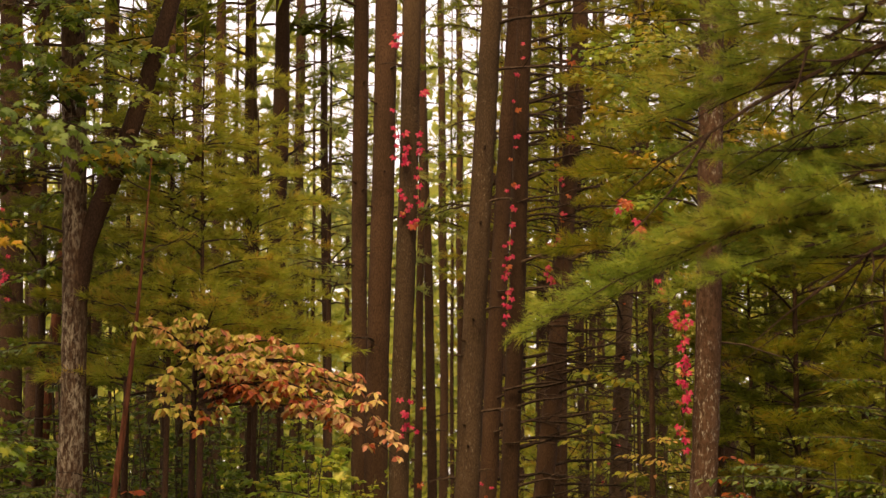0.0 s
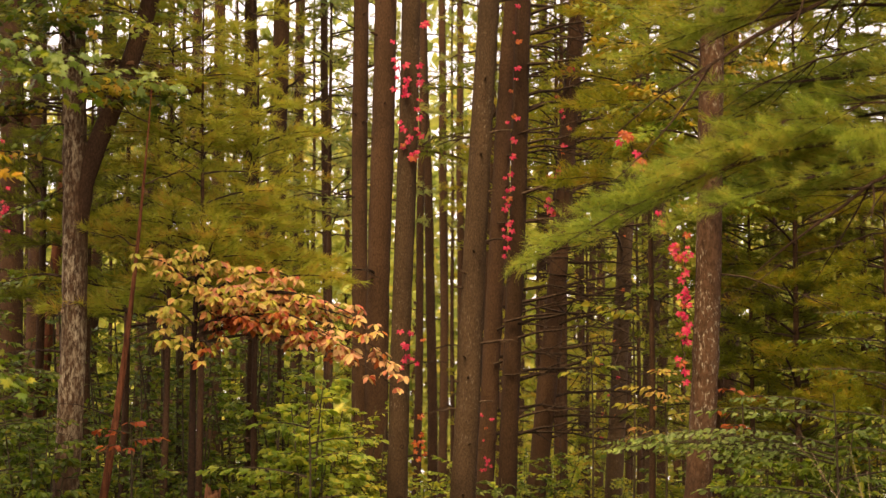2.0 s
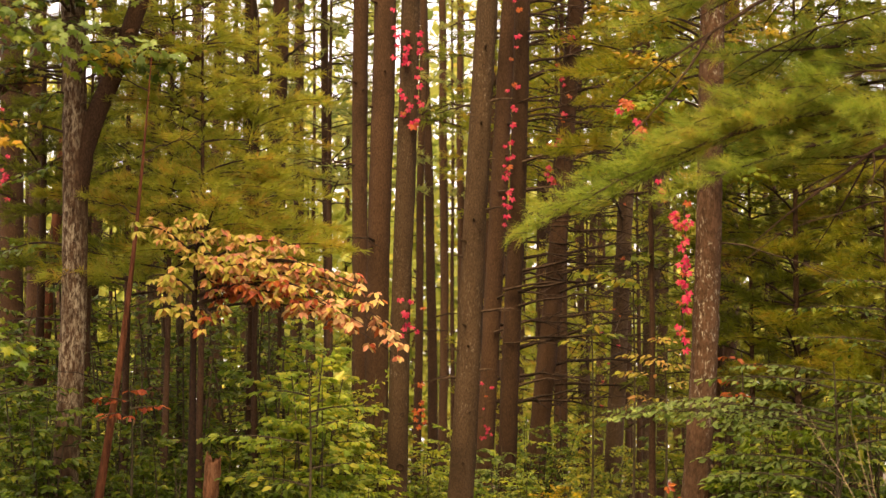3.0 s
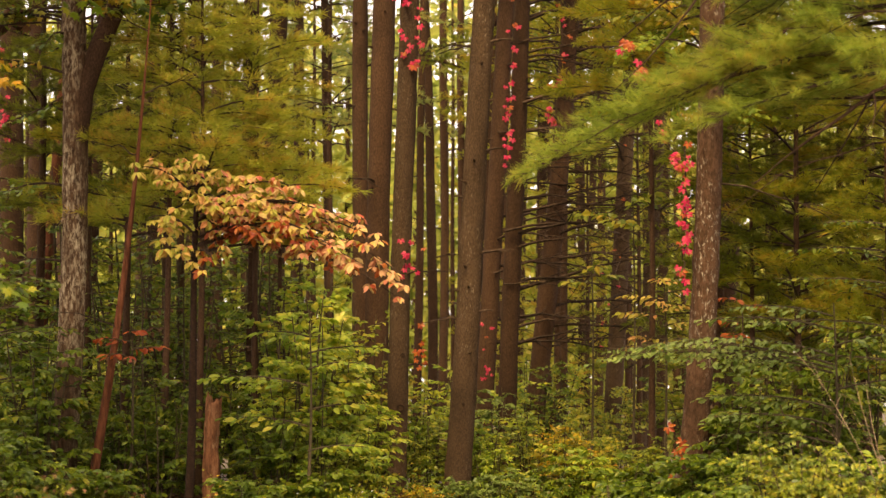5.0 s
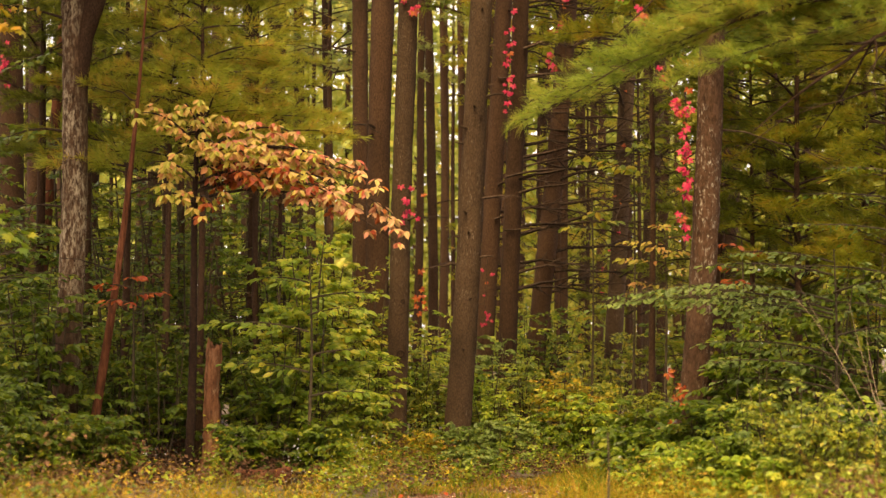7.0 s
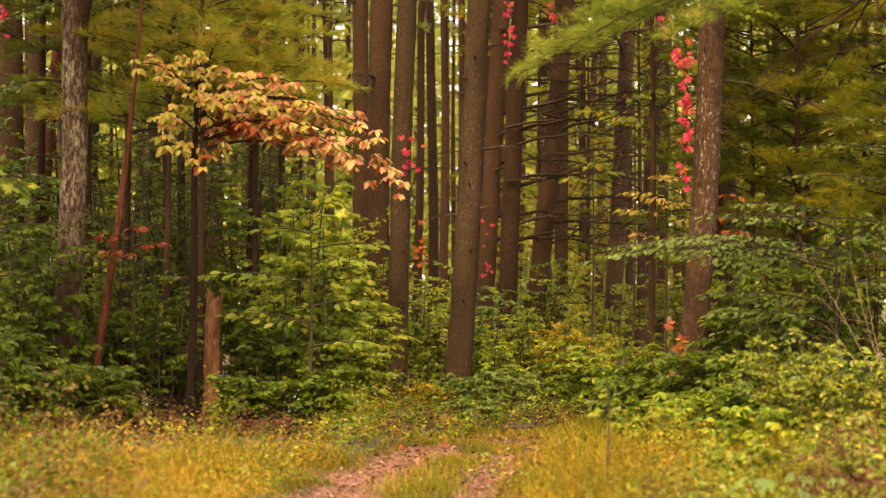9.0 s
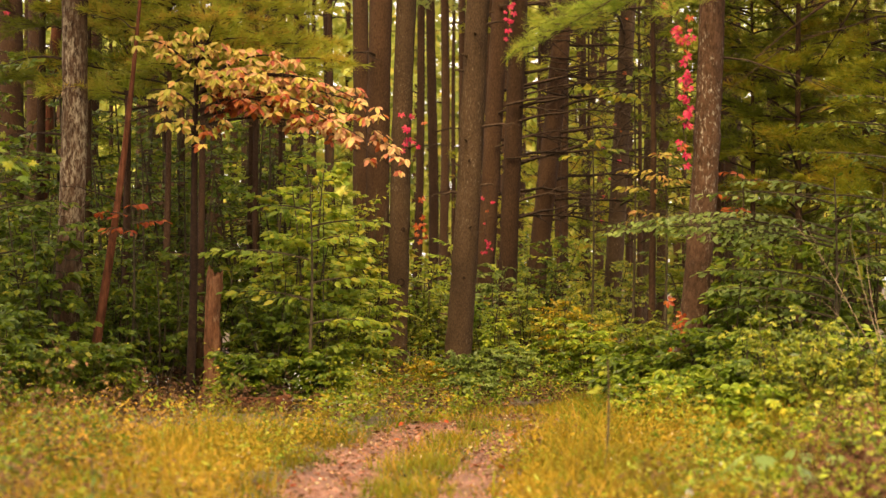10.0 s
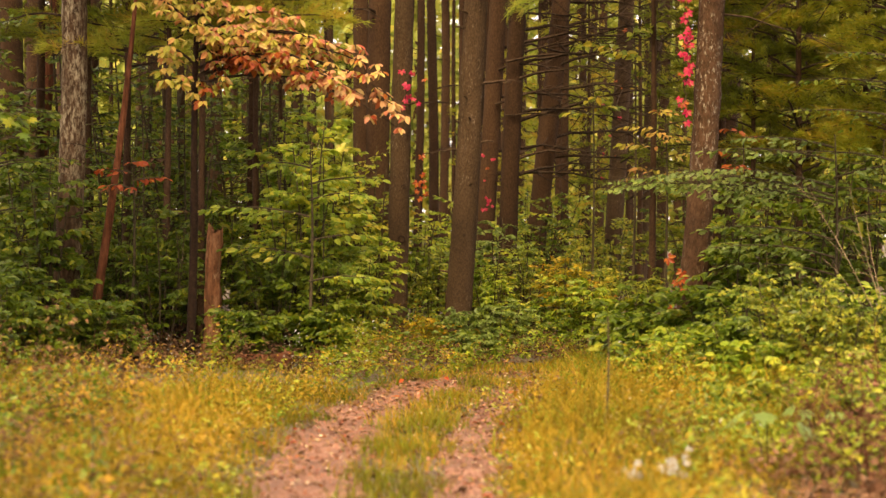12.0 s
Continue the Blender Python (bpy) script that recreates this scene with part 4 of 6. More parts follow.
# behind the meadow, from one side to the other
for i, (x, y, h, w, leaf, mat, lab) in enumerate((
        (-6.3, 31.5, 2.9, 1.2, 0.12, GREEN, G_SHRUB), (-5.7, 30.4, 1.5, 1.0, 0.12, GREEN, G_SHRUB), (-5.25, 27.4, 1.3, 0.9, 0.1, GREEN, G_SHRUB), (-4.2, 27.6, 0.9, 0.8, 0.1, GREEN, G_SHRUB), (-5.9, 28.3, 2.0, 0.9, 0.1, GREEN, G_SHRUB), (-4.2, 29.6, 2.3, 0.9, 0.1, GREEN, G_SHRUB), (-5.0, 28.7, 2.7, 1.0, 0.12, GREEN, G_SHRUB), (-3.6, 28.9, 1.9, 0.8, 0.1, GREEN, G_SHRUB), (-6.0, 34.0, 3.4, 1.3, 0.12, GREEN, G_SHRUB),
        (-4.4, 31.5, 1.6, 1.0, 0.11, GREEN, G_SHRUB), (-4.9, 34.0, 4.0, 1.3, 0.11, GREEN, G_SHRUB), (-3.8, 34.0, 3.9, 1.3, 0.11, GREEN, G_SHRUB),
        (-2.6, 30.9, 1.8, 0.9, 0.11, GREEN, G_SHRUB), (-2.9, 35.5, 4.2, 1.3, 0.12, GREEN, G_SHRUB), (-2.3, 33.5, 3.0, 1.2, 0.11, BRIGHT, B_SHRUB),
        (-1.75, 29.5, 3.0, 1.0, 0.14, BRIGHT, B_SHRUB), (-1.65, 31.0, 3.4, 0.8, 0.14, BRIGHT, B_SHRUB), (-2.2, 31.6, 3.3, 1.1, 0.14, BRIGHT, B_SHRUB), (-1.45, 28.8, 1.4, 0.7, 0.09, BRIGHT, B_SHRUB),
        (-1.9, 37.5, 3.2, 1.3, 0.11, BRIGHT, B_SHRUB), (-2.9, 39.0, 3.2, 1.4, 0.12, BRIGHT, B_SHRUB), (-4.3, 38.0, 3.0, 1.4, 0.12, GREEN, G_SHRUB),
        (-0.5, 36.5, 1.9, 0.9, 0.1, BRIGHT, B_SHRUB), (-0.2, 39.5, 1.7, 1.0, 0.1, GREEN, G_SHRUB), (0.55, 34.2, 1.45, 0.8, 0.09, BRIGHT, B_SHRUB),
        (0.75, 36.0, 1.9, 0.9, 0.09, PALE, "pale grey-green leafy shrub among the pine trunks"), (1.15, 38.5, 2.1, 1.0, 0.1, BRIGHT, B_SHRUB), (1.6, 40.0, 2.4, 1.1, 0.1, GREEN, G_SHRUB),
        (1.9, 34.4, 1.45, 0.85, 0.09, YELLOW, "low shrub turning golden yellow"), (3.0, 33.4, 1.2, 0.75, 0.08, YELLOWGREEN, "low shrub turning yellow-green"), (2.1, 36.0, 1.3, 0.9, 0.09, YELLOWGREEN, "low shrub turning yellow-green"), (2.35, 38.0, 1.7, 1.0, 0.1, YELLOWGREEN, "low shrub turning yellow-green"),
        (0.25, 31.6, 0.6, 0.5, 0.07, PALE, "low pale-leaved shrub at the foot of a pine"), (0.8, 31.6, 0.75, 0.6, 0.07, PALE, "low pale-leaved shrub at the foot of a pine"), (1.4, 32.0, 0.8, 0.6, 0.07, GREEN, G_SHRUB),
        (-0.3, 32.2, 0.5, 0.4, 0.07, YELLOW, "low shrub turning golden yellow"), (1.95, 32.0, 1.1, 0.8, 0.09, BRIGHT, B_SHRUB), (2.6, 30.5, 1.0, 0.9, 0.1, GREEN, G_SHRUB),
        (2.3, 27.3, 0.75, 0.8, 0.11, GREEN, G_SHRUB), (2.95, 26.2, 1.0, 0.8, 0.12, GREEN, G_SHRUB), (3.6, 27.5, 1.9, 1.0, 0.12, GREEN, G_SHRUB),
        (4.5, 27.5, 2.6, 1.2, 0.12, GREEN, G_SHRUB), (5.3, 28.5, 3.0, 1.3, 0.12, GREEN, G_SHRUB), (4.0, 29.5, 2.5, 1.2, 0.12, GREEN, G_SHRUB),
        (3.1, 20.7, 1.25, 0.65, 0.06, YELLOWGREEN, "rounded shrub with bright yellow-green leaves"), (3.35, 25.0, 1.15, 0.75, 0.075, BRIGHT, "rounded shrub with bright yellow-green leaves"), (3.55, 20.4, 1.15, 0.65, 0.06, YELLOWGREEN, "rounded shrub with bright yellow-green leaves"),
        (4.0, 21.6, 0.95, 0.8, 0.1, GREEN, G_SHRUB), (2.5, 24.0, 0.6, 0.6, 0.1, BRIGHT, B_SHRUB), (4.3, 22.5, 0.75, 0.8, 0.11, BRIGHT, B_SHRUB),
        (3.4, 22.0, 0.55, 0.7, 0.08, YELLOWGREEN, "low weedy shrub with yellow-green leaves beside the meadow"), (6.0, 26.0, 2.2, 1.1, 0.12, GREEN, G_SHRUB), (3.1, 42.0, 2.2, 1.1, 0.1, YELLOWGREEN, "low shrub turning yellow-green"),
        (4.6, 41.0, 2.8, 1.3, 0.11, GREEN, G_SHRUB),
        (-1.45, 35.4, 3.4, 1.0, 0.11, BRIGHT, B_SHRUB), (-1.9, 33.2, 3.7, 0.9, 0.11, BRIGHT, B_SHRUB), (-2.0, 29.4, 2.2, 0.8, 0.11, BRIGHT, B_SHRUB), (0.5, 41.0, 2.4, 1.1, 0.1, BRIGHT, B_SHRUB), (2.0, 43.0, 2.6, 1.2, 0.1, BRIGHT, B_SHRUB), (-6.4, 29.0, 2.4, 1.1, 0.13, GREEN, G_SHRUB),
        (-5.7, 26.4, 1.15, 0.8, 0.12, GREEN, G_SHRUB), (-4.8, 26.2, 0.9, 0.8, 0.11, GREEN, G_SHRUB), (-4.0, 26.6, 0.85, 0.7, 0.1, GREEN, G_SHRUB), (-5.2, 25.2, 0.75, 0.7, 0.1, GREEN, G_SHRUB), (-2.3, 26.7, 0.75, 0.6, 0.1, GREEN, G_SHRUB), (-1.5, 27.2, 0.8, 0.6, 0.1, GREEN, G_SHRUB),
        (-4.0, 30.4, 1.5, 0.9, 0.11, GREEN, G_SHRUB), (-3.4, 31.2, 2.3, 1.0, 0.11, GREEN, G_SHRUB), (-2.1, 28.6, 1.5, 0.9, 0.11, GREEN, G_SHRUB),
        (-5.4, 32.0, 2.8, 1.2, 0.12, GREEN, G_SHRUB), (0.4, 29.6, 0.35, 0.5, 0.07, PALE, "low pale-leaved shrub at the foot of a pine"),
        (2.9, 20.6, 0.5, 0.6, 0.09, BRIGHT, B_SHRUB), (3.5, 19.4, 0.55, 0.7, 0.075, YELLOWGREEN, "low weedy shrub with yellow-green leaves beside the meadow"), (2.6, 18.6, 0.35, 0.5, 0.08, YELLOWGREEN, "low weed clump with yellow-green leaves"), (3.2, 17.0, 0.4, 0.5, 0.09, GREEN, G_SHRUB),
        (2.9, 23.0, 0.7, 0.7, 0.1, GREEN, G_SHRUB), (2.0, 22.5, 0.4, 0.5, 0.08, BRIGHT, B_SHRUB), (4.9, 23.5, 1.0, 0.9, 0.11, BRIGHT, B_SHRUB), (6.2, 38.0, 3.4, 1.5, 0.12, GREEN, G_SHRUB),
        (-1.05, 32.5, 1.7, 0.7, 0.09, BRIGHT, B_SHRUB), (-1.0, 35.0, 2.7, 0.8, 0.1, YELLOWGREEN, "low shrub turning yellow-green"), (-0.15, 34.8, 1.5, 0.6, 0.09, YELLOWGREEN, "low shrub turning yellow-green"), (0.7, 33.5, 1.3, 0.7, 0.08, BRIGHT, B_SHRUB),
        (1.2, 35.5, 1.6, 0.8, 0.08, YELLOWGREEN, "low shrub turning yellow-green"), (-1.55, 30.2, 2.5, 0.8, 0.12, YELLOWGREEN, "tall shrub turning yellow-green at the wood's edge"), (-1.2, 29.4, 1.3, 0.7, 0.1, BRIGHT, B_SHRUB),
        (-6.9, 34.5, 5.2, 1.5, 0.13, GREEN, G_SHRUB), (-5.9, 36.5, 5.6, 1.5, 0.13, GREEN, G_SHRUB), (-5.0, 37.5, 5.2, 1.5, 0.13, GREEN, G_SHRUB), (-4.1, 36.0, 4.8, 1.4, 0.13, GREEN, G_SHRUB),
        (-3.3, 38.0, 5.2, 1.5, 0.13, GREEN, G_SHRUB), (-2.5, 40.0, 3.6, 1.3, 0.13, YELLOWGREEN, "tall shrub turning yellow-green in the stand"), (-7.6, 37.0, 6.0, 1.6, 0.13, GREEN, G_SHRUB), (-3.6, 42.5, 5.6, 1.6, 0.14, BRIGHT, B_SHRUB), (-6.6, 38.5, 4.2, 1.6, 0.12, GREEN, G_SHRUB), (-5.3, 41.0, 4.0, 1.6, 0.12, GREEN, G_SHRUB))):
    shrub(x, y, h, w, leaf, mat, 500 + i, lab, group=UNDER, stems=7, branches=11 if leaf > 0.06 else 15, leaves=9, flat=0.12 if y > 23 else 0.4, shape=MAPLE if mat is BRIGHT and -2.4 < x < -1.4 and y < 33.5 else OVAL if y < 33 else DIAMOND)


def beech(x, y, height, seed, tiers, mat, label, leaf=0.1):
    """A sapling with long flat sprays: tiers of (height, azimuth, length)."""
    rng = np.random.default_rng(seed)
    e = thing("sapling", x, y, label, "sapling", z=float(ground_z(x, y)))
    part("trunk", tube(curve((0, 0, -0.05), (0.05, 0, height), (0.05, 0, 0), 12), np.linspace(0.028, 0.008, 12), 7), STEM, e, smooth=True)
    P, A, U, S = [], [], [], []
    for i, (z, az, ln) in enumerate(tiers):
        d = unit((math.cos(az), math.sin(az), 0.06))
        b = np.array((0.04, 0, z))
        geos = [tube(curve(b, b + d * ln, (0, 0, 0.06 * ln), 8), np.linspace(0.014, 0.003, 8), 5)]
        side = unit(np.cross(d, (0, 0, 1)))
        n = int(ln / 0.11)
        for j in range(n):
            t = 0.12 + 0.88 * j / n
            bb = b + d * ln * t + np.array((0, 0, 0.24 * ln * t * (1 - t)))
            s = 1 if j % 2 else -1
            l2 = (0.16 + 0.3 * (1 - t)) * ln * rng.uniform(0.6, 1.0)
            d2 = unit(d * 0.8 + s * side * 0.8 + (0, 0, rng.uniform(-0.12, 0.1)))
            geos.append(tube(curve(bb, bb + d2 * l2, (0, 0, 0), 3), np.array((0.004, 0.003, 0.002)), 3))
            p, a, u, sz = twig_leaves(rng, bb, d2, l2, max(int(l2 * 0.34 / leaf ** 0.9 + l2 * 8), 3), leaf, 0.15)
            P.append(p), A.append(a), U.append(u), S.append(sz)
        br = part("branch", geos[0], STEM, e)
        part("twig_spray", join(geos[1:]), STEM, br, kind="stuff")
    part("foliage", scatter(OVAL, np.concatenate(P), np.concatenate(A), np.concatenate(U), np.concatenate(S)), mat, e, kind="stuff")
    return e


beech(4.4, 26.0, 2.7, 61, ((1.9, 3.1, 2.6), (2.0, 3.24, 2.5), (1.95, 2.95, 2.45), (2.1, 3.4, 2.0), (1.5, 2.8, 1.6), (2.4, 3.05, 1.5), (2.55, 3.3, 1.2), (1.7, 0.2, 1.4), (2.2, 5.5, 1.4), (1.3, 3.4, 1.5), (1.1, 2.9, 1.3)), PALE,
      "sapling with long flat sprays of pale green leaves", 0.095)
beech(5.6, 27.0, 4.0, 62, ((2.4, 3.0, 1.9), (2.9, 3.3, 1.7), (3.3, 2.9, 1.6), (3.6, 3.5, 1.3), (2.0, 2.6, 1.7), (2.7, 0.3, 1.2), (3.2, 5.0, 1.2), (3.8, 1.0, 0.9)), GREEN,
      "sapling with flat sprays of green leaves", 0.08)
beech(-6.3, 30.5, 3.6, 63, ((1.8, 0.1, 1.6), (2.3, 5.8, 1.5), (2.8, 0.4, 1.3), (3.2, 0.0, 1.0), (1.4, 0.3, 1.5), (2.0, 3.0, 1.2), (2.6, 2.2, 1.1), (1.1, 5.6, 1.3)), GREEN,
      "sapling with flat sprays of green leaves", 0.12)
beech(-5.8, 28.8, 3.4, 71, ((3.05, 0.1, 0.9), (2.95, 5.6, 0.8), (2.45, 0.0, 1.1), (2.4, 5.8, 1.0), (1.85, 0.15, 0.9), (1.65, 5.5, 0.8), (1.1, 0.1, 1.2), (0.9, 5.7, 1.0), (2.2, 3.2, 0.7)), GREEN,
      "sapling with flat sprays of green leaves", 0.115)
beech(-1.7, 28.0, 2.6, 64, ((2.2, 0.1, 0.9), (1.8, 3.2, 1.3), (2.0, 5.6, 0.9), (1.5, 0.4, 0.8), (1.3, 2.7, 1.2), (2.4, 2.6, 0.8), (1.0, 5.9, 0.8)), BRIGHT,
      "sapling with flat sprays of fresh green leaves", 0.13)

# a big-leaved branch of the oak hangs over the upper view, and leafy branches behind the right-hand trunk
def leafy_branch(tree, p0, p1, sag, seed, mat, leaf, shape=MAPLE, count=12, twig=0.5, name="leafy_branch", bark=TWIG, r=0.02):
    rng = np.random.default_rng(seed)
    p0, p1 = np.asarray(p0, float), np.asarray(p1, float)
    geos = [tube(curve(p0, p1, sag, 8), np.linspace(r, 0.2 * r, 8), 5)]
    axis = unit(p1 - p0)
    side = unit(np.cross(axis, (0, 0, 1)))
    P, A, U, S = [], [], [], []
    for i in range(count):
        t = 0.25 + 0.75 * (i + 0.5) / count
        b = p0 * (1 - t) + p1 * t + 4 * t * (1 - t) * np.asarray(sag)
        d = unit(axis * 0.7 + (1 if i % 2 else -1) * side * rng.uniform(0.3, 1) + (0, 0, rng.uniform(-0.3, 0.3)))
        l2 = twig * rng.uniform(0.5, 1.1)
        geos.append(tube(curve(b, b + d * l2, (0, 0, 0), 3), np.array((0.25, 0.2, 0.1)) * r, 3))
        p, a, u, s = twig_leaves(rng, b, d, l2, max(int(l2 / 0.05), 4), leaf, 0.2)
        P.append(p), A.append(a), U.append(u), S.append(s)
    b = part(name, join(geos), bark, tree)
    part("foliage", scatter(shape, np.concatenate(P), np.concatenate(A), np.concatenate(U), np.concatenate(S)), mat, b, kind="stuff")


for i in range(38):
    rr = np.random.default_rng(640 + i)
    z, az = rr.uniform(6.6, 10.8), rr.uniform(2.6, 6.6)
    ln = rr.uniform(0.8, 1.9)
    leafy_branch(oak, (0.1, 0, z), (ln * math.cos(az), ln * math.sin(az), z + rr.uniform(-0.5, 0.4)), (0, 0, 0.1), 700 + i, (GREEN, YELLOW, BRIGHT, GREEN, YELLOWGREEN, WITHERED)[i % 6], 0.17, count=9, twig=0.45)
for i in range(5):
    rr = np.random.default_rng(670 + i)
    leafy_branch(oak, (0.0, 0, 3.5 + i), (-1.1 + 0.3 * i, -0.5, 3.3 + i), (0, 0, 0.1), 740 + i, GREEN, 0.13, count=6, twig=0.35)
edge_maple = thing("maple_tree", -5.9, 22.0, "maple with drooping pale green leaves at the meadow's edge", "maple tree")
part("trunk", trunk_mesh(0.0, 0, 0.12, 0.007, 12, 93, 12), DARK_BARK, edge_maple, smooth=True)
for i, (z, dx, dz, mat) in enumerate(((6.35, 2.9, -0.75, PALE), (6.0, 2.1, -0.3, GREEN), (6.8, 1.9, -0.2, GREEN), (5.3, 1.45, -0.5, YELLOW), (7.4, 1.8, 0.1, GREEN), (3.1, 1.75, -0.35, GREEN))):
    leafy_branch(edge_maple, (0, 0, z), (dx, -0.2 + 0.15 * (i % 4), z + dz), (0, 0, 0.18), 760 + i, mat, 0.17, count=13, twig=0.5, r=0.016)
# unseen crown over the meadow's left, added to shade the plants behind it
cr = np.random.default_rng(95)
mid = cr.normal(0, 1, (70, 3)) * (1.5, 1.5, 1.0) + (0.6, 0.3, 10.6)
pos = mid[cr.integers(0, 70, 3600)] + cr.normal(0, 0.45, (3600, 3))
pos[:, 2] = np.maximum(pos[:, 2], 8.4)
part("crown", scatter(MAPLE, pos, cr.normal(0, 1, (3600, 3)), cr.normal(0, 0.5, (3600, 3)) + (0, 0, 1), cr.uniform(0.16, 0.26, 3600)), GREEN, edge_maple, kind="stuff")
maple = thing("maple_tree", 3.4, 29.6, "slender maple with leaves turning yellow-green and gold", "maple tree")
part("trunk", trunk_mesh(0.02, 0, 0.05, 0.003, 11.5, 91, 12), DARK_BARK, maple, smooth=True)
for i in range(26):
    rr = np.random.default_rng(800 + i)
    z, az = rr.uniform(5.3, 8.8), rr.uniform(0, 6.28)
    ln = rr.uniform(0.8, 1.9) * (1 if math.cos(az) < 0 else 0.8)
    leafy_branch(maple, (0, 0, z), (ln * math.cos(az), ln * math.sin(az), z + rr.uniform(-0.2, 0.6)), (0, 0, 0.1), 820 + i, (YELLOWGREEN, BRIGHT, BRIGHT, YELLOW)[i % 4], 0.13, count=12, twig=0.5)
maple2 = thing("maple_tree", 6.9, 32.0, "maple crown of light green leaves against the sky", "maple tree")
part("trunk", trunk_mesh(0.0, 0, 0.1, 0.006, 13, 92, 12), DARK_BARK, maple2, smooth=True)
for i in range(26):
    rr = np.random.default_rng(900 + i)
    z, az = rr.uniform(6.5, 12.0), rr.uniform(0, 6.28)
    leafy_branch(maple2, (0, 0, z), (2.2 * math.cos(az), 2.2 * math.sin(az), z + rr.uniform(-0.2, 0.6)), (0, 0, 0.1), 920 + i, BRIGHT, 0.12, count=10, twig=0.6)


# ---- the turning dogwood ----
dogwood = thing("dogwood_tree", -3.07, 27.4, "small dogwood with yellow and coral autumn leaves over a dark stem", "dogwood tree")
part("trunk", tube(np.stack([0.0275 * np.linspace(-0.1, 4.2, 16) + 0.02 * np.sin(np.linspace(0, 6, 16)), 0 * np.linspace(0, 1, 16), np.linspace(-0.1, 4.5, 16)], 1),
                   np.linspace(0.06, 0.028, 16), 10, 0.03, np.random.default_rng(4)), BLACK_TWIG, dogwood, smooth=True)
leaf_mesh = mesh_of("leaf", *OVAL, DOGWOOD_LEAF)
yellow_leaf_mesh = mesh_of("leaf", *OVAL, DOGWOOD_YELLOW)
red_leaf_mesh = mesh_of("leaf", *OVAL, RUSSET)


DOGWOOD_LEAVES = []


def dogwood_limb(z, tip, seed, clusters, red=0.0):
    """A limb that ends in drooping whorls of leaves."""
    rng = np.random.default_rng(seed)
    p0 = np.array((0.0275 * z, 0, z - 0.17))
    p1 = np.array(tip, float) - (0.11 + 0.02 * max(tip[0], 0), 0, 0.17)
    sag = np.array((0, 0, 0.12 * abs(p1[0] - p0[0]) + 0.05))
    pts = curve(p0, p1, sag, 10)
    part("limb", tube(pts, np.linspace(0.02, 0.005, 10), 5), TWIG, dogwood)
    for c in range(int(clusters * 2.1)):
        t = 0.3 + 0.7 * (c + 0.5) / (clusters * 2.1)
        base = p0 * (1 - t) + p1 * t + 4 * t * (1 - t) * sag + rng.normal(0, 0.1, 3) * (1, 1.6, 0.7)
        turn = rng.uniform(0, 6.28)
        for k in range(int(rng.integers(4, 8))):
            az = turn + k * 1.15 + rng.uniform(-0.3, 0.3)
            d = unit((math.cos(az), math.sin(az), rng.uniform(-1.3, -0.2)))
            up = unit(np.array((0, -0.45, 1)) + rng.normal(0, 0.4, 3))
            tone = 2 if rng.uniform() < red else 0 if rng.uniform(0, 2.4) > base[0] else 1
            DOGWOOD_LEAVES.append((base + d * 0.02, d, up, rng.uniform(0.08, 0.14), tone))


def hang_dogwood_leaves():
    meshes = (yellow_leaf_mesh, leaf_mesh, red_leaf_mesh)
    order = sorted(DOGWOOD_LEAVES, key=lambda q: q[0][1])
    for p, d, up, s, tone in order[:300]:
        y = unit(np.cross(up, d))
        m = np.stack([d, y, np.cross(d, y)], 1)
        lf = new("leaf", meshes[tone])
        lf.parent = dogwood
        lf.matrix_local = Matrix.LocRotScale(Vector(p), Matrix(m.tolist()).to_quaternion(), Vector((s, s, s)))
    for tone, mat in enumerate((DOGWOOD_YELLOW, DOGWOOD_LEAF, RUSSET)):
        q = [o for o in order[300:] if o[4] == tone]
        part("foliage", scatter(OVAL, [o[0] for o in q], [o[1] for o in q], [o[2] for o in q], [o[3] for o in q]), mat, dogwood, kind="stuff")


for i, (z, tip, n, red) in enumerate((
        (4.2, (-0.42, -0.3, 4.62), 7, 0.0), (4.4, (0.1, -0.4, 4.72), 8, 0.0), (4.4, (0.75, 0.0, 4.45), 8, 0.05), (4.1, (1.4, 0.1, 4.42), 9, 0.12),
        (3.8, (-0.33, -0.4, 4.0), 6, 0.0), (3.5, (-0.2, -0.5, 3.6), 6, 0.0), (4.0, (0.55, -0.5, 4.0), 8, 0.03), (3.7, (1.6, -0.3, 3.85), 9, 0.08),
        (3.9, (2.05, 0.0, 4.0), 10, 0.12), (3.8, (2.5, -0.1, 3.72), 10, 0.2), (3.7, (2.4, -0.4, 3.35), 9, 0.12), (3.6, (2.75, -0.1, 3.02), 10, 0.2),
        (3.7, (1.05, -0.42, 3.82), 8, 0.92), (3.8, (1.5, -0.3, 3.68), 7, 0.9), (4.2, (0.45, -0.3, 4.25), 7, 0.0), (3.6, (0.45, -0.4, 3.5), 5, 0.3),
        (4.0, (1.0, -0.5, 4.15), 8, 0.05), (3.9, (1.9, -0.4, 3.65), 8, 0.05), (3.8, (2.2, 0.2, 3.3), 8, 0.15),
        (3.8, (2.65, -0.2, 3.4), 8, 0.1), (3.7, (2.85, 0.0, 3.2), 8, 0.15), (3.9, (1.75, -0.2, 4.1), 8, 0.1), (4.0, (2.3, -0.2, 3.85), 8, 0.1))):
    dogwood_limb(z, tip, 1300 + i, n, red)
hang_dogwood_leaves()


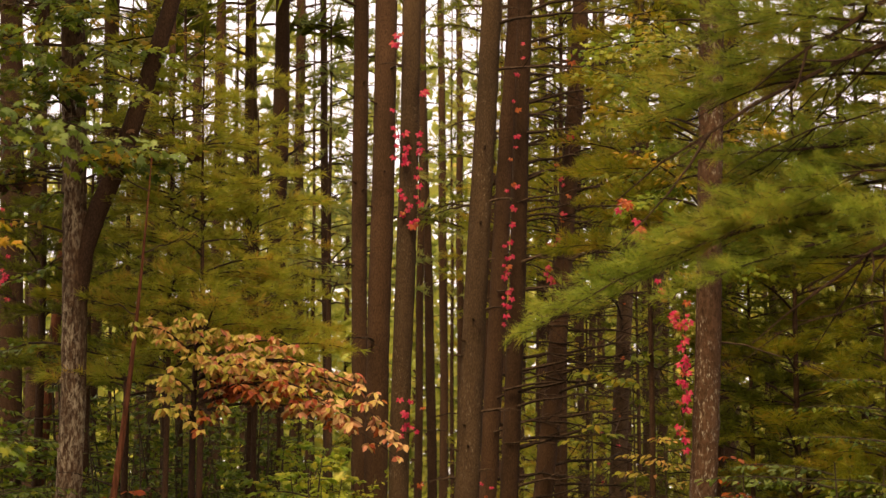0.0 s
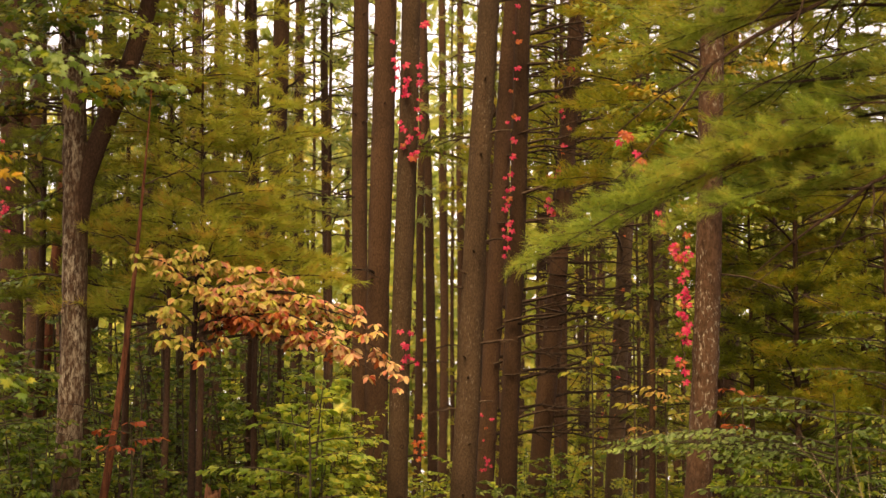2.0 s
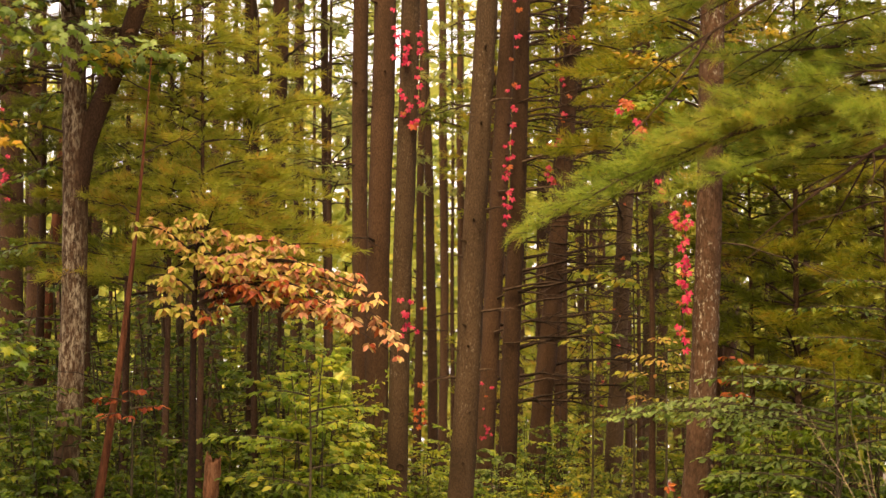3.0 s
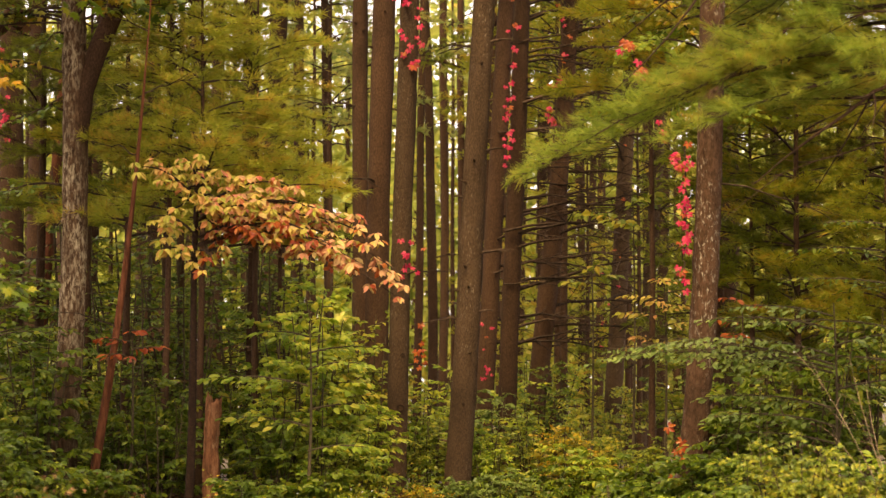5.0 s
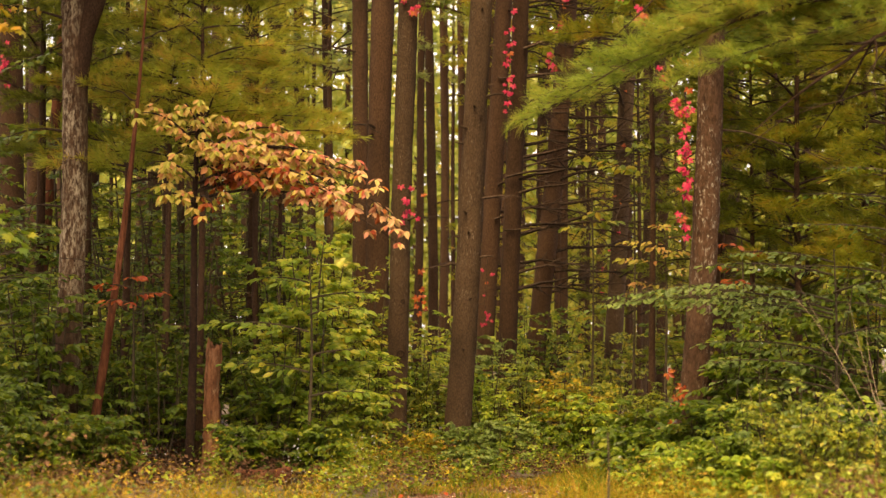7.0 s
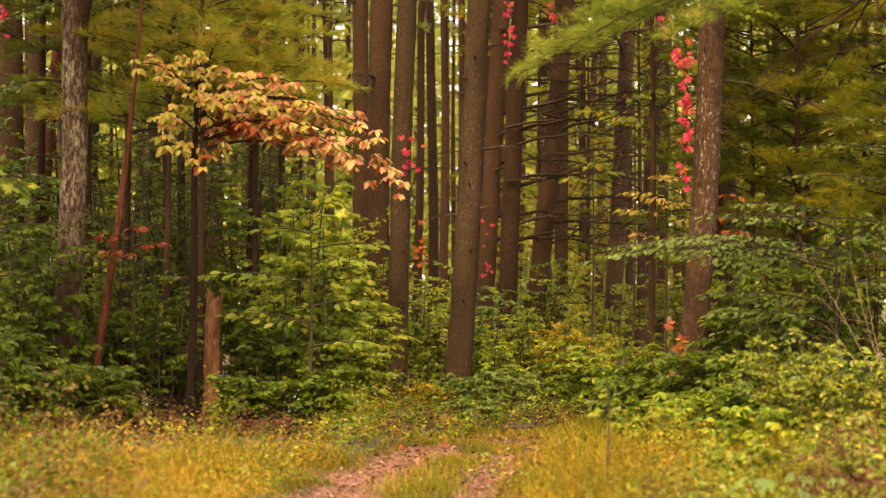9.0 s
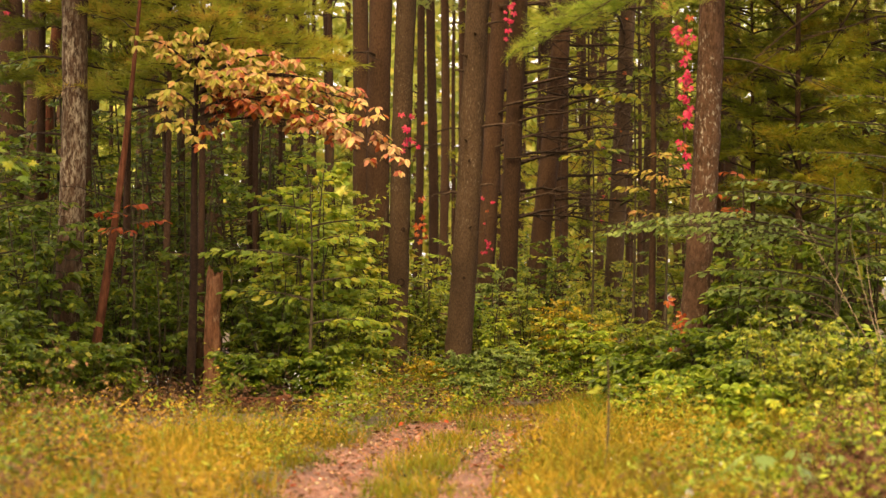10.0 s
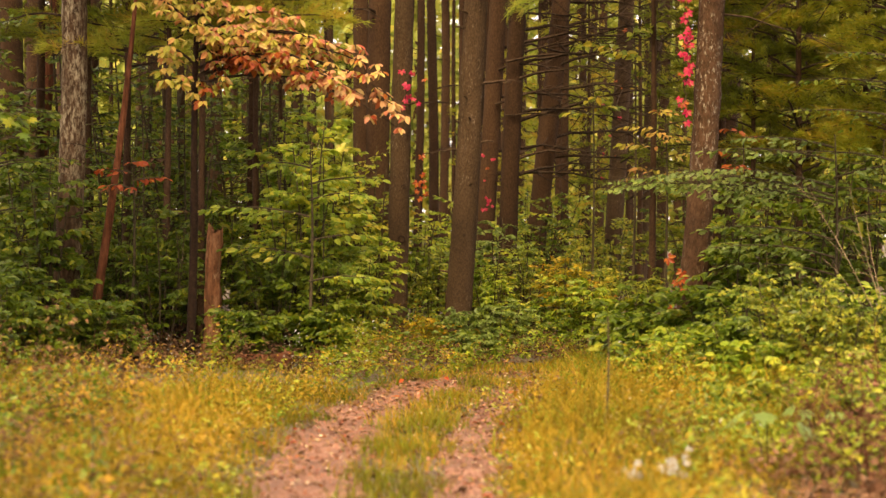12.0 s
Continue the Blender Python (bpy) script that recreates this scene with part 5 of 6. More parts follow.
# ---- crimson creeper ----
def creeper_leaf():
    geos = []
    for ang, s in ((0, 1.0), (48, 0.9), (-48, 0.9), (100, 0.62), (-100, 0.62)):
        a = math.radians(ang)
        d = np.array([[math.cos(a), math.sin(a), -0.15]])
        geos.append(scatter(OVAL, np.zeros((1, 3)) + d * 0.06, d, np.array([[0, 0, 1.0]]), [s * 0.62]))
    return join(geos)


creeper_mesh = mesh_of("leaf", *creeper_leaf(), CRIMSON)
salmon_mesh = mesh_of("leaf", *creeper_leaf(), RUSSET)


def creeper(x, y, path, count, seed, size=0.15, width=0.14, salmon=0.1, label="crimson creeper vine climbing a tree trunk"):
    """A vine along path (points relative to its foot) with palmate leaves hung in front."""
    rng = np.random.default_rng(seed)
    e = thing("creeper_vine", x, y, label, "vine", "crimson creepers")
    path = np.asarray(path, float)
    q = np.linspace(0, 1, 24)
    k = np.linspace(0, 1, len(path))
    pts = np.stack([np.interp(q, k, path[:, i]) for i in range(3)], 1) + rng.normal(0, 0.012, (24, 3))
    part("stem", tube(pts, np.full(24, 0.007), 5), TWIG, e)
    for i in range(count):
        t = rng.uniform(0, 1)
        p = np.array([np.interp(t, k, path[:, j]) for j in range(3)]) + rng.normal(0, 1, 3) * (width, 0.04, 0.05) + (0, -0.05, 0)
        d = unit((rng.normal(0, 0.5), -0.35, -1.0 + rng.uniform(0, 0.8)))
        up = unit(np.array((rng.normal(0, 0.3), -1.0, 0.35)))
        y2 = unit(np.cross(up, d))
        m = np.stack([d, y2, np.cross(d, y2)], 1)
        lf = new("leaf", salmon_mesh if rng.uniform() < salmon else creeper_mesh)
        lf.parent = e
        lf.matrix_local = Matrix.LocRotScale(Vector(p), Matrix(m.tolist()).to_quaternion(), Vector([size * rng.uniform(0.6, 1.15)] * 3))
    return e


creeper(-0.45, 33.8, ((-0.04, 0, 6.6), (-0.1, 0, 7.0), (-0.1, 0, 7.4), (-0.18, 0, 7.8), (-0.22, 0, 8.15), (-0.27, 0, 8.5)), 17, 71, 0.155, 0.07)
creeper(-0.36, 33.8, ((0.0, 0, 6.75), (0.02, 0, 7.75), (0.0, 0, 8.2), (0.03, 0, 9.05)), 12, 72, 0.15, 0.035)
creeper(-0.68, 33.75, ((-0.02, 0, 9.2), (0.0, 0, 9.7)), 5, 82, 0.15, 0.04)
creeper(-0.58, 33.8, ((0.0, 0, 7.7), (-0.04, 0, 7.8)), 4, 83, 0.14, 0.06)
creeper(-0.35, 33.5, ((0.0, 0, 2.0), (0.02, 0, 2.4), (0.0, 0, 2.8)), 8, 81, 0.13, 0.05, 0.9, "orange creeper vine climbing a tree trunk")
creeper(-0.6, 33.6, ((0.0, 0, 3.4), (0.03, 0, 3.8), (0.12, 0, 4.05)), 10, 73, 0.14, 0.1)
creeper(2.95, 27.75, ((-0.0, 0, 4.8), (0.01, 0, 4.4), (0.0, 0, 4.0), (0.0, 0, 3.6), (-0.03, 0, 3.3), (-0.04, 0, 3.05)), 32, 74, 0.118, 0.03)
creeper(2.63, 27.75, ((0.0, 0, 5.05), (0.1, 0, 4.85), (0.2, 0, 4.65), (0.28, 0, 4.5)), 18, 84, 0.12, 0.03, 0.6, "coral creeper vine arching from a tree trunk")
creeper(2.3, 27.4, ((-0.12, 0, 6.05), (0.0, 0, 5.8), (0.14, 0, 5.5)), 14, 88, 0.14, 0.05, 0.75, "coral creeper vine hanging by a tree trunk")
creeper(2.78, 27.6, ((0, 0, 0.8), (0.02, 0, 1.1), (0, 0, 1.4)), 7, 75, 0.15, 0.05, 0.95)
creeper(1.06, 37.3, ((-0.02, 0, 5.5), (0.03, 0, 7.0), (0.13, 0, 8.5), (0.27, 0, 10.5)), 34, 76, 0.13, 0.05)
creeper(2.0, 40.7, ((-0.05, 0, 6.6), (0.05, 0, 7.6), (0.22, 0, 9.2), (0.35, 0, 10.8)), 26, 77, 0.15, 0.08, 0.5)
creeper(-7.5, 38.7, ((-0.02, 0, 6.0), (0.02, 0, 7.5), (0.05, 0, 9.5)), 14, 78, 0.13, 0.06)
creeper(0.68, 37.7, ((0.0, 0, 2.0), (0.03, 0, 3.2)), 14, 79, 0.08, 0.1)
creeper(3.2, 43.7, ((0.0, 0, 2.5), (0.05, 0, 3.6), (0.3, 0, 6.8), (0.5, 0, 8.0)), 16, 80, 0.11, 0.1, 0.5)


# ---- meadow grass, weeds and litter ----
def blades(name, x0, x1, y0, y1, count, h0, h1, mat, seed, label, keep, wide=0.0045):
    rng = np.random.default_rng(seed)
    x, y = rng.uniform(x0, x1, count), rng.uniform(y0, y1, count)
    ok = keep(x, y, rng)
    x, y = x[ok], y[ok]
    n = len(x)
    h = rng.uniform(h0, h1, n) * (0.85 + 0.7 * np.sin(1.7 * x + 1.1 * y) * np.sin(1.3 * y - 2.1 * x + 1.0))
    az = rng.uniform(0, 6.28, n)
    bend = h * rng.uniform(0.2, 1.1, n)
    w = wide * rng.uniform(0.6, 1.4, n)
    z = ground_z(x, y)
    dx, dy = np.cos(az), np.sin(az)
    az2 = rng.uniform(0, 3.14, n)
    sx, sy = np.cos(az2) * w, np.sin(az2) * w
    b = np.stack([x, y, z - 0.01], 1)
    mid = b + np.stack([dx * bend * 0.3, dy * bend * 0.3, h * 0.6], 1)
    tip = b + np.stack([dx * bend, dy * bend, h], 1)
    s = np.stack([sx, sy, 0 * sx], 1)
    v = np.stack([b - s, b + s, mid + s * 0.8, mid - s * 0.8, tip], 1).reshape(-1, 3)
    k = np.arange(n)[:, None] * 5
    f = np.concatenate([k + (0, 1, 2), k + (0, 2, 3), k + (3, 2, 4)])
    g = part(name, (v, f), mat)
    return tagged(g, label, "grass", kind="stuff")


def off_ruts(x, y, rng):
    c = track_x(y)
    d = np.minimum(abs(x - c + 0.53) - 0.32, abs(x - c - 0.53) - 0.17)
    return (d + rng.normal(0, 0.09, len(x)) + 0.08 * np.sin(3.1 * y + 2.0 * x) > 0) | (y > 25.4 + rng.normal(0, 0.4, len(x)))


def verge(x, y, rng):
    c = track_x(y)
    return ((x < 0.138 * y + rng.normal(0, 0.15, len(x))) | (y > 20)) & (abs(x - c) > np.where(x < c, 0.97, 0.82) + rng.normal(0, 0.1, len(x))) & (abs(x) < 0.235 * y + 1.0) & (y < 28.0 - 5.8 / (1 + np.exp(2.5 * (x + 1.6))) - 4 * np.exp(-((x + 0.6) / 1.8) ** 2) - 6 / (1 + np.exp(-2.5 * (x - 2.4))) + rng.normal(0, 0.8, len(x)))


def wood_edge(x, y, rng):
    c = track_x(y)
    return ((x > -1.2) | (y < 22.6 + rng.normal(0, 0.4, len(x)))) & ((abs(x + 2.9) > 0.35) | (y > 29)) & (abs(x - c) > 0.8) & (abs(x) < 0.235 * y + 1.0) & (y > 26.5 - 4.2 / (1 + np.exp(2.5 * (x + 1.6))) - 4 * np.exp(-((x + 0.6) / 1.8) ** 2) - 7 / (1 + np.exp(-2.5 * (x - 2.2))) + rng.normal(0, 0.8, len(x)))


def right_weeds(x, y, rng):
    return (x > 0.118 * y + rng.normal(0, 0.25, len(x))) & (x < 0.235 * y + 1.0) & ((x < 0.162 * y + rng.normal(0, 0.15, len(x))) | (y > 17.5))


def brown_corner(x, y, rng):
    return (x > 0.158 * y + rng.normal(0, 0.22, len(x))) & (x < 0.235 * y + 1.0)


def shade_floor(x, y, rng):
    return (y > 24.4 + rng.normal(0, 0.4, len(x))) & (abs(x) < 0.235 * y + 1.0)


def left_edge(x, y, rng):
    return (x < -0.115 * y + rng.normal(0, 0.5, len(x))) & (abs(x) < 0.235 * y + 1.0)


def far_left(x, y, rng):
    return (x < -0.15 * y + rng.normal(0, 0.25, len(x))) & (abs(x) < 0.22 * y + 0.6)


def drifts(x, y, rng):
    return verge(x, y, rng) & (np.sin(1.3 * x + 0.55 * y + 1.2 * np.sin(0.5 * y)) + 0.7 * np.sin(2.3 * x - 0.8 * y + 1.0) + rng.normal(0, 0.35, len(x)) > 0.35)


def gaps(x, y, rng):
    return verge(x, y, rng) & (np.sin(1.3 * x + 0.55 * y + 1.2 * np.sin(0.5 * y)) + 0.7 * np.sin(2.3 * x - 0.8 * y + 1.0) + rng.normal(0, 0.35, len(x)) < -0.4)


def middle(x, y, rng):
    return off_ruts(x, y, rng) & (abs(x - track_x(y)) < 1.1)


blades("meadow_grass", -7.5, 7.5, 8, 22.5, 42000, 0.12, 0.36, GRASS, 41, "tall yellowing meadow grass beside the track", verge)
blades("meadow_grass", -7.5, 7.5, 8, 33, 46000, 0.1, 0.32, GRASS_GREEN, 42, "green grass among the yellow meadow grass", verge)
blades("track_grass", -1.5, 4.5, 6, 30, 50000, 0.05, 0.15, GRASS_GREEN, 43, "short green grass between the wheel ruts", middle)
blades("track_grass", -1.5, 4.5, 6, 30, 36000, 0.05, 0.17, GRASS, 44, "short yellowing grass between the wheel ruts", middle)


def weeds(name, count, x0, x1, y0, y1, h0, h1, leaf, mat, seed, label, keep, per=16):
    rng = np.random.default_rng(seed)
    x, y = rng.uniform(x0, x1, count), rng.uniform(y0, y1, count)
    ok = keep(x, y, rng)
    x, y = x[ok], y[ok]
    n = len(x)
    h = rng.uniform(h0, h1, n) * (0.85 + 0.75 * np.sin(1.9 * x + 0.8 * y) * np.sin(1.1 * y - 2.3 * x + 2.0))
    q = rng.uniform(0.25, 1.0, (n, per))
    pos = np.stack([x[:, None] + rng.normal(0, 0.05, (n, per)), y[:, None] + rng.normal(0, 0.05, (n, per)), ground_z(x, y)[:, None] + h[:, None] * q], -1).reshape(-1, 3)
    along = rng.normal(0, 1, pos.shape) * (1, 1, 0.5)
    up = np.array((0, 0, 1.0)) + rng.normal(0, 0.5, pos.shape)
    g = part(name, scatter(DIAMOND, pos, along, up, leaf * rng.uniform(0.6, 1.3, len(pos))), mat)
    return tagged(g, label, "weeds", kind="stuff")


weeds("meadow_weeds", 6600, -7.5, 7.5, 9, 22.5, 0.08, 0.46, 0.038, GRASS, 51, "yellowing leafy weeds in the meadow", verge)
weeds("goldenrod", 5200, -5.0, 3.6, 9, 21.5, 0.12, 0.4, 0.029, GOLD, 74, "golden-yellow seeding weeds standing in drifts in the meadow", drifts, per=13)
weeds("withered_weeds", 2200, -7.5, 5.5, 9, 27, 0.1, 0.4, 0.05, WITHERED, 75, "dark brown withered weeds among the meadow grass", gaps, per=14)
weeds("meadow_weeds", 1900, -7.5, 7.5, 10, 31, 0.1, 0.36, 0.05, BRIGHT, 52, "green leafy weeds in the meadow", verge)
weeds("verge_weeds", 1300, -7.5, 7.5, 19, 34, 0.1, 0.45, 0.055, BRIGHT, 53, "low bright weeds at the wood's edge", wood_edge)
weeds("verge_weeds", 550, -7.5, 7.5, 19, 34, 0.08, 0.36, 0.05, YELLOW, 68, "low golden weeds at the wood's edge", wood_edge)
weeds("withered_weeds", 900, -1.5, 3.0, 24, 33, 0.05, 0.35, 0.05, WITHERED, 69, "withered brown weeds and fallen leaves under the pines", wood_edge)
weeds("verge_weeds", 2600, -7.5, 7.5, 19, 36, 0.1, 0.6, 0.07, GREEN, 57, "low green weeds at the wood's edge", wood_edge)
weeds("verge_weeds", 1900, 1.2, 6.5, 14, 24, 0.1, 0.42, 0.048, BRIGHT, 58, "rank green weeds beside the meadow", right_weeds)
weeds("verge_weeds", 1700, 1.2, 6.5, 14, 24, 0.1, 0.42, 0.046, GREEN, 59, "rank dark green weeds beside the meadow", right_weeds)
weeds("verge_weeds", 1300, 1.2, 6.5, 12, 17.5, 0.05, 0.36, 0.05, WITHERED, 60, "withered brown weeds beside the meadow", brown_corner)
weeds("dry_weeds", 3000, 1.2, 6.5, 12, 18, 0.08, 0.46, 0.05, DRY, 76, "dry pinkish-brown weeds beside the meadow", brown_corner)
weeds("verge_weeds", 800, 1.2, 6.5, 13.5, 20, 0.12, 0.42, 0.075, BRIGHT, 63, "dark green weeds beside the meadow", brown_corner)
blades("verge_grass", 1.2, 6.5, 13, 24, 7000, 0.12, 0.36, GRASS_GREEN, 45, "tangled green and yellow grass beside the bushes", right_weeds)
blades("verge_grass", 1.2, 6.5, 13, 24, 7000, 0.12, 0.36, GRASS, 46, "tangled yellow grass beside the bushes", right_weeds)
weeds("withered_weeds", 900, -7.5, 0, 10, 25, 0.1, 0.4, 0.04, WITHERED, 66, "withered brown weeds in the meadow", left_edge)
weeds("tall_weeds", 800, -5.5, -1.5, 11, 22, 0.3, 0.7, 0.045, WITHERED, 70, "tall brown weed stalks gone to seed in the meadow", far_left, per=26)
weeds("tall_weeds", 700, -5.5, -1.5, 11, 22, 0.25, 0.55, 0.055, GREEN, 73, "tall green weeds in the meadow", far_left, per=22)
weeds("seed_heads", 600, -7.5, 4.5, 10, 27, 0.25, 0.5, 0.02, SEED, 67, "pale tan seed heads over the meadow grass", verge, per=5)
# withered weeds whose dark brown also stands in for shade behind the meadow
weeds("withered_weeds", 1300, -7.5, -1.2, 24.5, 31, 0.08, 0.4, 0.06, WITHERED, 65, "withered brown weeds under the oak", shade_floor)
weeds("tall_weeds", 420, -4.2, -0.8, 20.5, 29.5, 0.3, 0.65, 0.05, GRASS_GREEN, 61, "tall weeds gone to seed at the meadow's back edge", wood_edge, per=22)
weeds("tall_weeds", 300, -6.8, 0.5, 21.5, 29.5, 0.35, 0.75, 0.04, GRASS, 62, "tall yellow weeds at the meadow's back edge", wood_edge, per=22)
def flower_spots(x, y, rng):
    return (abs(x + 1.25) < 0.5) | (abs(x + 2.95) < 0.45)


weeds("aster_flowers", 130, -3.5, -0.7, 24.5, 27.8, 0.35, 0.6, 0.035, ASTER, 64, "white asters at the meadow's back edge", flower_spots, per=4)
weeds("aster_flowers", 70, -7, 7, 14, 31, 0.3, 0.5, 0.03, ASTER, 54, "small white asters in the grass", verge, per=5)


def litter(count, seed, mat, size, label, name, x0, x1, y0, y1, keep):
    rng = np.random.default_rng(seed)
    x, y = rng.uniform(x0, x1, count), rng.uniform(y0, y1, count)
    ok = keep(x, y, rng)
    x, y = x[ok], y[ok]
    pos = np.stack([x, y, ground_z(x, y) + 0.02 + rng.uniform(0, 0.012, len(x))], 1)
    along = rng.normal(0, 1, pos.shape) * (1, 1, 0.25)
    up = np.array((0, 0, 1.0)) + rng.normal(0, 0.35, pos.shape)
    g = part(name, scatter(OVAL, pos, along, up, size * rng.uniform(0.4, 1.3, len(x))), mat)
    return tagged(g, label, "leaf litter", kind="stuff")


litter(24000, 55, LITTER, 0.036, "fallen brown and pink leaves on the ruts", "fallen_leaves", -1.6, 3.5, 6, 28, lambda x, y, r: (abs(x - track_x(y)) < 1.0) & (y > r.uniform(5, 21, len(y))))
litter(7000, 85, WITHERED, 0.06, "dark rotting leaves lying in the ruts", "fallen_leaves", -1.6, 3.5, 9, 27, lambda x, y, r: (abs(x - track_x(y)) < 0.95) & (y > r.uniform(8, 24, len(y))))
litter(1300, 86, SEED, 0.036, "pale dry leaves lying in the ruts", "fallen_leaves", -1.6, 3.5, 9, 27, lambda x, y, r: abs(x - track_x(y)) < 0.95)
litter(260, 87, RUSSET, 0.075, "red fallen leaves at the edge of the ruts", "fallen_leaves", -1.6, 3.0, 12, 26, lambda x, y, r: abs(abs(x - track_x(y)) - 0.7) < 0.3)
litter(9000, 56, LITTER, 0.08, "fallen brown leaves under the trees", "fallen_leaves", -9, 9, 28, 60, lambda x, y, r: x == x)


# ---- small things ----
def bare_bush(x, y, seed, shoots, label, bark=PALE_TWIG):
    """Long bare canes, arching."""
    rng = np.random.default_rng(seed)
    e = thing("bare_bush", x, y, label, "bush", z=float(ground_z(x, y)))
    for az, ln, lift in shoots:
        tip = np.array((math.cos(az) * ln * 0.55, rng.uniform(-0.2, 0.2), lift))
        pts = curve((0, 0, 0), tip, (0.1 * math.cos(az), 0, 0.18 * ln), 10)
        c = part("cane", tube(pts, np.linspace(0.006, 0.002, 10), 5), bark, e)
        tw = []
        for i in range(3):
            b = pts[4 + i]
            t = b + rng.normal(0, 0.16, 3) + (0.1 * math.cos(az), 0, 0.22)
            tw.append(tube(curve(b, t, (0, 0, 0.02), 4), np.linspace(0.003, 0.0014, 4), 4))
        part("twig_spray", join(tw), bark, c, kind="stuff")
    return e


bare_bush(4.7, 23.0, 5, ((3.1, 2.1, 2.1), (3.0, 1.1, 2.05), (3.2, 1.7, 1.35), (2.9, 0.8, 1.8), (1.5, 1.0, 1.95)), "bare bush of long pale dry canes")
for i, (bx, by) in enumerate(((2.55, 13.6), (2.8, 14.8), (3.1, 16.0), (3.3, 17.2), (3.6, 18.6))):
    bare_bush(bx, by, 30 + i, ((2.6, 0.8, 0.5), (0.5, 0.9, 0.45), (1.8, 0.6, 0.7), (2.9, 1.0, 0.3), (0.9, 0.7, 0.6)), "low tangle of thin reddish bramble canes", RED_BARK)
for i, (bx, by) in enumerate(((-5.2, 28.3), (-4.3, 28.6), (-3.7, 29.2), (-1.9, 28.4), (-6.0, 28.9), (-4.9, 30.0))):
    bare_bush(bx, by, 50 + i, ((2.6, 1.2, 0.8), (0.5, 1.3, 0.9), (1.8, 0.9, 1.2), (2.9, 1.4, 0.6), (0.9, 1.1, 1.0)), "tangle of dark bare twigs under the trees", TWIG)


def slim_sapling(x, y, h, leaf, mat, seed, label, top=12, spread=0.16):
    rng = np.random.default_rng(seed)
    e = thing("seedling", x, y, label, "seedling", z=float(ground_z(x, y)))
    part("stem", tube(curve((0, 0, -0.03), (0.03, 0, h), (0.02, 0, 0), 8), np.linspace(0.012, 0.006, 8), 5), STEM, e)
    az = rng.uniform(0, 6.28, top)
    pos = np.stack([0.03 + 0.02 * np.cos(az), 0.02 * np.sin(az), h * rng.uniform(0.72, 1.02, top)], 1)
    along = np.stack([np.cos(az), np.sin(az), rng.uniform(-0.5, 0.3, top)], 1)
    for p, d in zip(pos, unit(along)):
        lf = part("leaf", scatter(OVAL, p[None] + d * 0.03, d[None], np.array([[0, -0.5, 1.0]]), [leaf * rng.uniform(0.7, 1.2)]), mat, e)
    return e


slim_sapling(1.19, 17.0, 0.92, 0.1, GREEN, 6, "slim seedling with a tuft of leaves standing in the grass")
slim_sapling(-2.1, 13.4, 0.5, 0.05, WITHERED, 7, "withered dark weed stalk in the grass", 7)
slim_sapling(-1.55, 28.6, 2.55, 0.2, BRIGHT, 8, "slim maple seedling with broad pale leaves", 14)


def big_leaf_plant(x, y, leaf, count, mat, seed, label, h=0.3):
    rng = np.random.default_rng(seed)
    e = thing("broadleaf_weed", x, y, label, "weed", z=float(ground_z(x, y)))
    for i in range(count):
        az = i * 6.283 / count + rng.uniform(-0.4, 0.4)
        tip = np.array((0.14 * math.cos(az), 0.14 * math.sin(az), h * rng.uniform(0.65, 1.0)))
        st = part("stalk", tube(curve((0, 0, 0), tip, (0, 0, 0.03), 5), np.linspace(0.006, 0.004, 5), 5), STEM, e)
        d = unit((math.cos(az), math.sin(az), -0.4))
        part("leaf", scatter(MAPLE, tip[None], d[None], np.array([[0, -0.6, 1.0]]), [leaf * rng.uniform(0.8, 1.1)]), mat, e)
    return e


big_leaf_plant(2.02, 14.2, 0.27, 3, PALE, 9, "weed with broad pale green leaves in the grass", 0.46)
big_leaf_plant(2.7, 16.4, 0.2, 5, PALE, 10, "weed with broad pale green leaves in the grass")

asters = thing("aster_clump", 1.25, 13.5, "clump of small white asters in the yellow grass", "flowers", z=float(ground_z(1.25, 13.5)))
ar = np.random.default_rng(12)
for i in range(13):
    tip = np.array((ar.uniform(-0.2, 0.2), ar.uniform(-0.1, 0.1), ar.uniform(0.12, 0.26)))
    part("stem", tube(curve((tip[0] * 0.4, tip[1] * 0.4, 0), tip, (0, 0, 0.01), 4), np.full(4, 0.0025), 4), STEM, asters)
    pa = np.linspace(0, 6.28, 9)[:-1]
    for k in range(2):
        c = tip + ar.normal(0, 0.022, 3)
        part("flower", scatter(DIAMOND, np.repeat(c[None], 8, 0), np.stack([np.cos(pa), 0.2 * np.sin(pa) - 0.2, np.sin(pa)], 1), np.tile((0.0, -1.0, 0.4), (8, 1)), np.full(8, 0.028)), ASTER, asters)

# sticks and a rotten log at the wood's edge
for i in range(14):
    sr = np.random.default_rng(1500 + i)
    sx, sy = -0.55 + sr.uniform(-0.5, 0.5), 29.2 + sr.uniform(-0.6, 0.8)
    az = sr.uniform(0, 3.14)
    ln = sr.uniform(0.3, 0.8)
    st = part("fallen_stick", tube(curve((-ln / 2 * math.cos(az), -ln / 2 * math.sin(az), 0.03), (ln / 2 * math.cos(az), ln / 2 * math.sin(az), 0.05 + sr.uniform(0, 0.12)), (0, 0, 0.02), 6), np.linspace(0.013, 0.007, 6), 6), PALE_TWIG)
    st.location = (sx, sy, float(ground_z(sx, sy)))
    tagged(st, "pale dry stick lying in the weeds under the pines", "stick", "fallen sticks")
lr = np.random.default_rng(5)
log = part("rotten_log", tube(curve((-0.3, 0, 0.07), (0.3, 0.25, 0.1), (0, 0, 0.01), 9), 0.09 + 0.012 * np.sin(np.arange(9)), 12, 0.06, lr), RED_BARK, smooth=True)
log.location = (-2.05, 25.6, float(ground_z(-2.05, 25.6)))
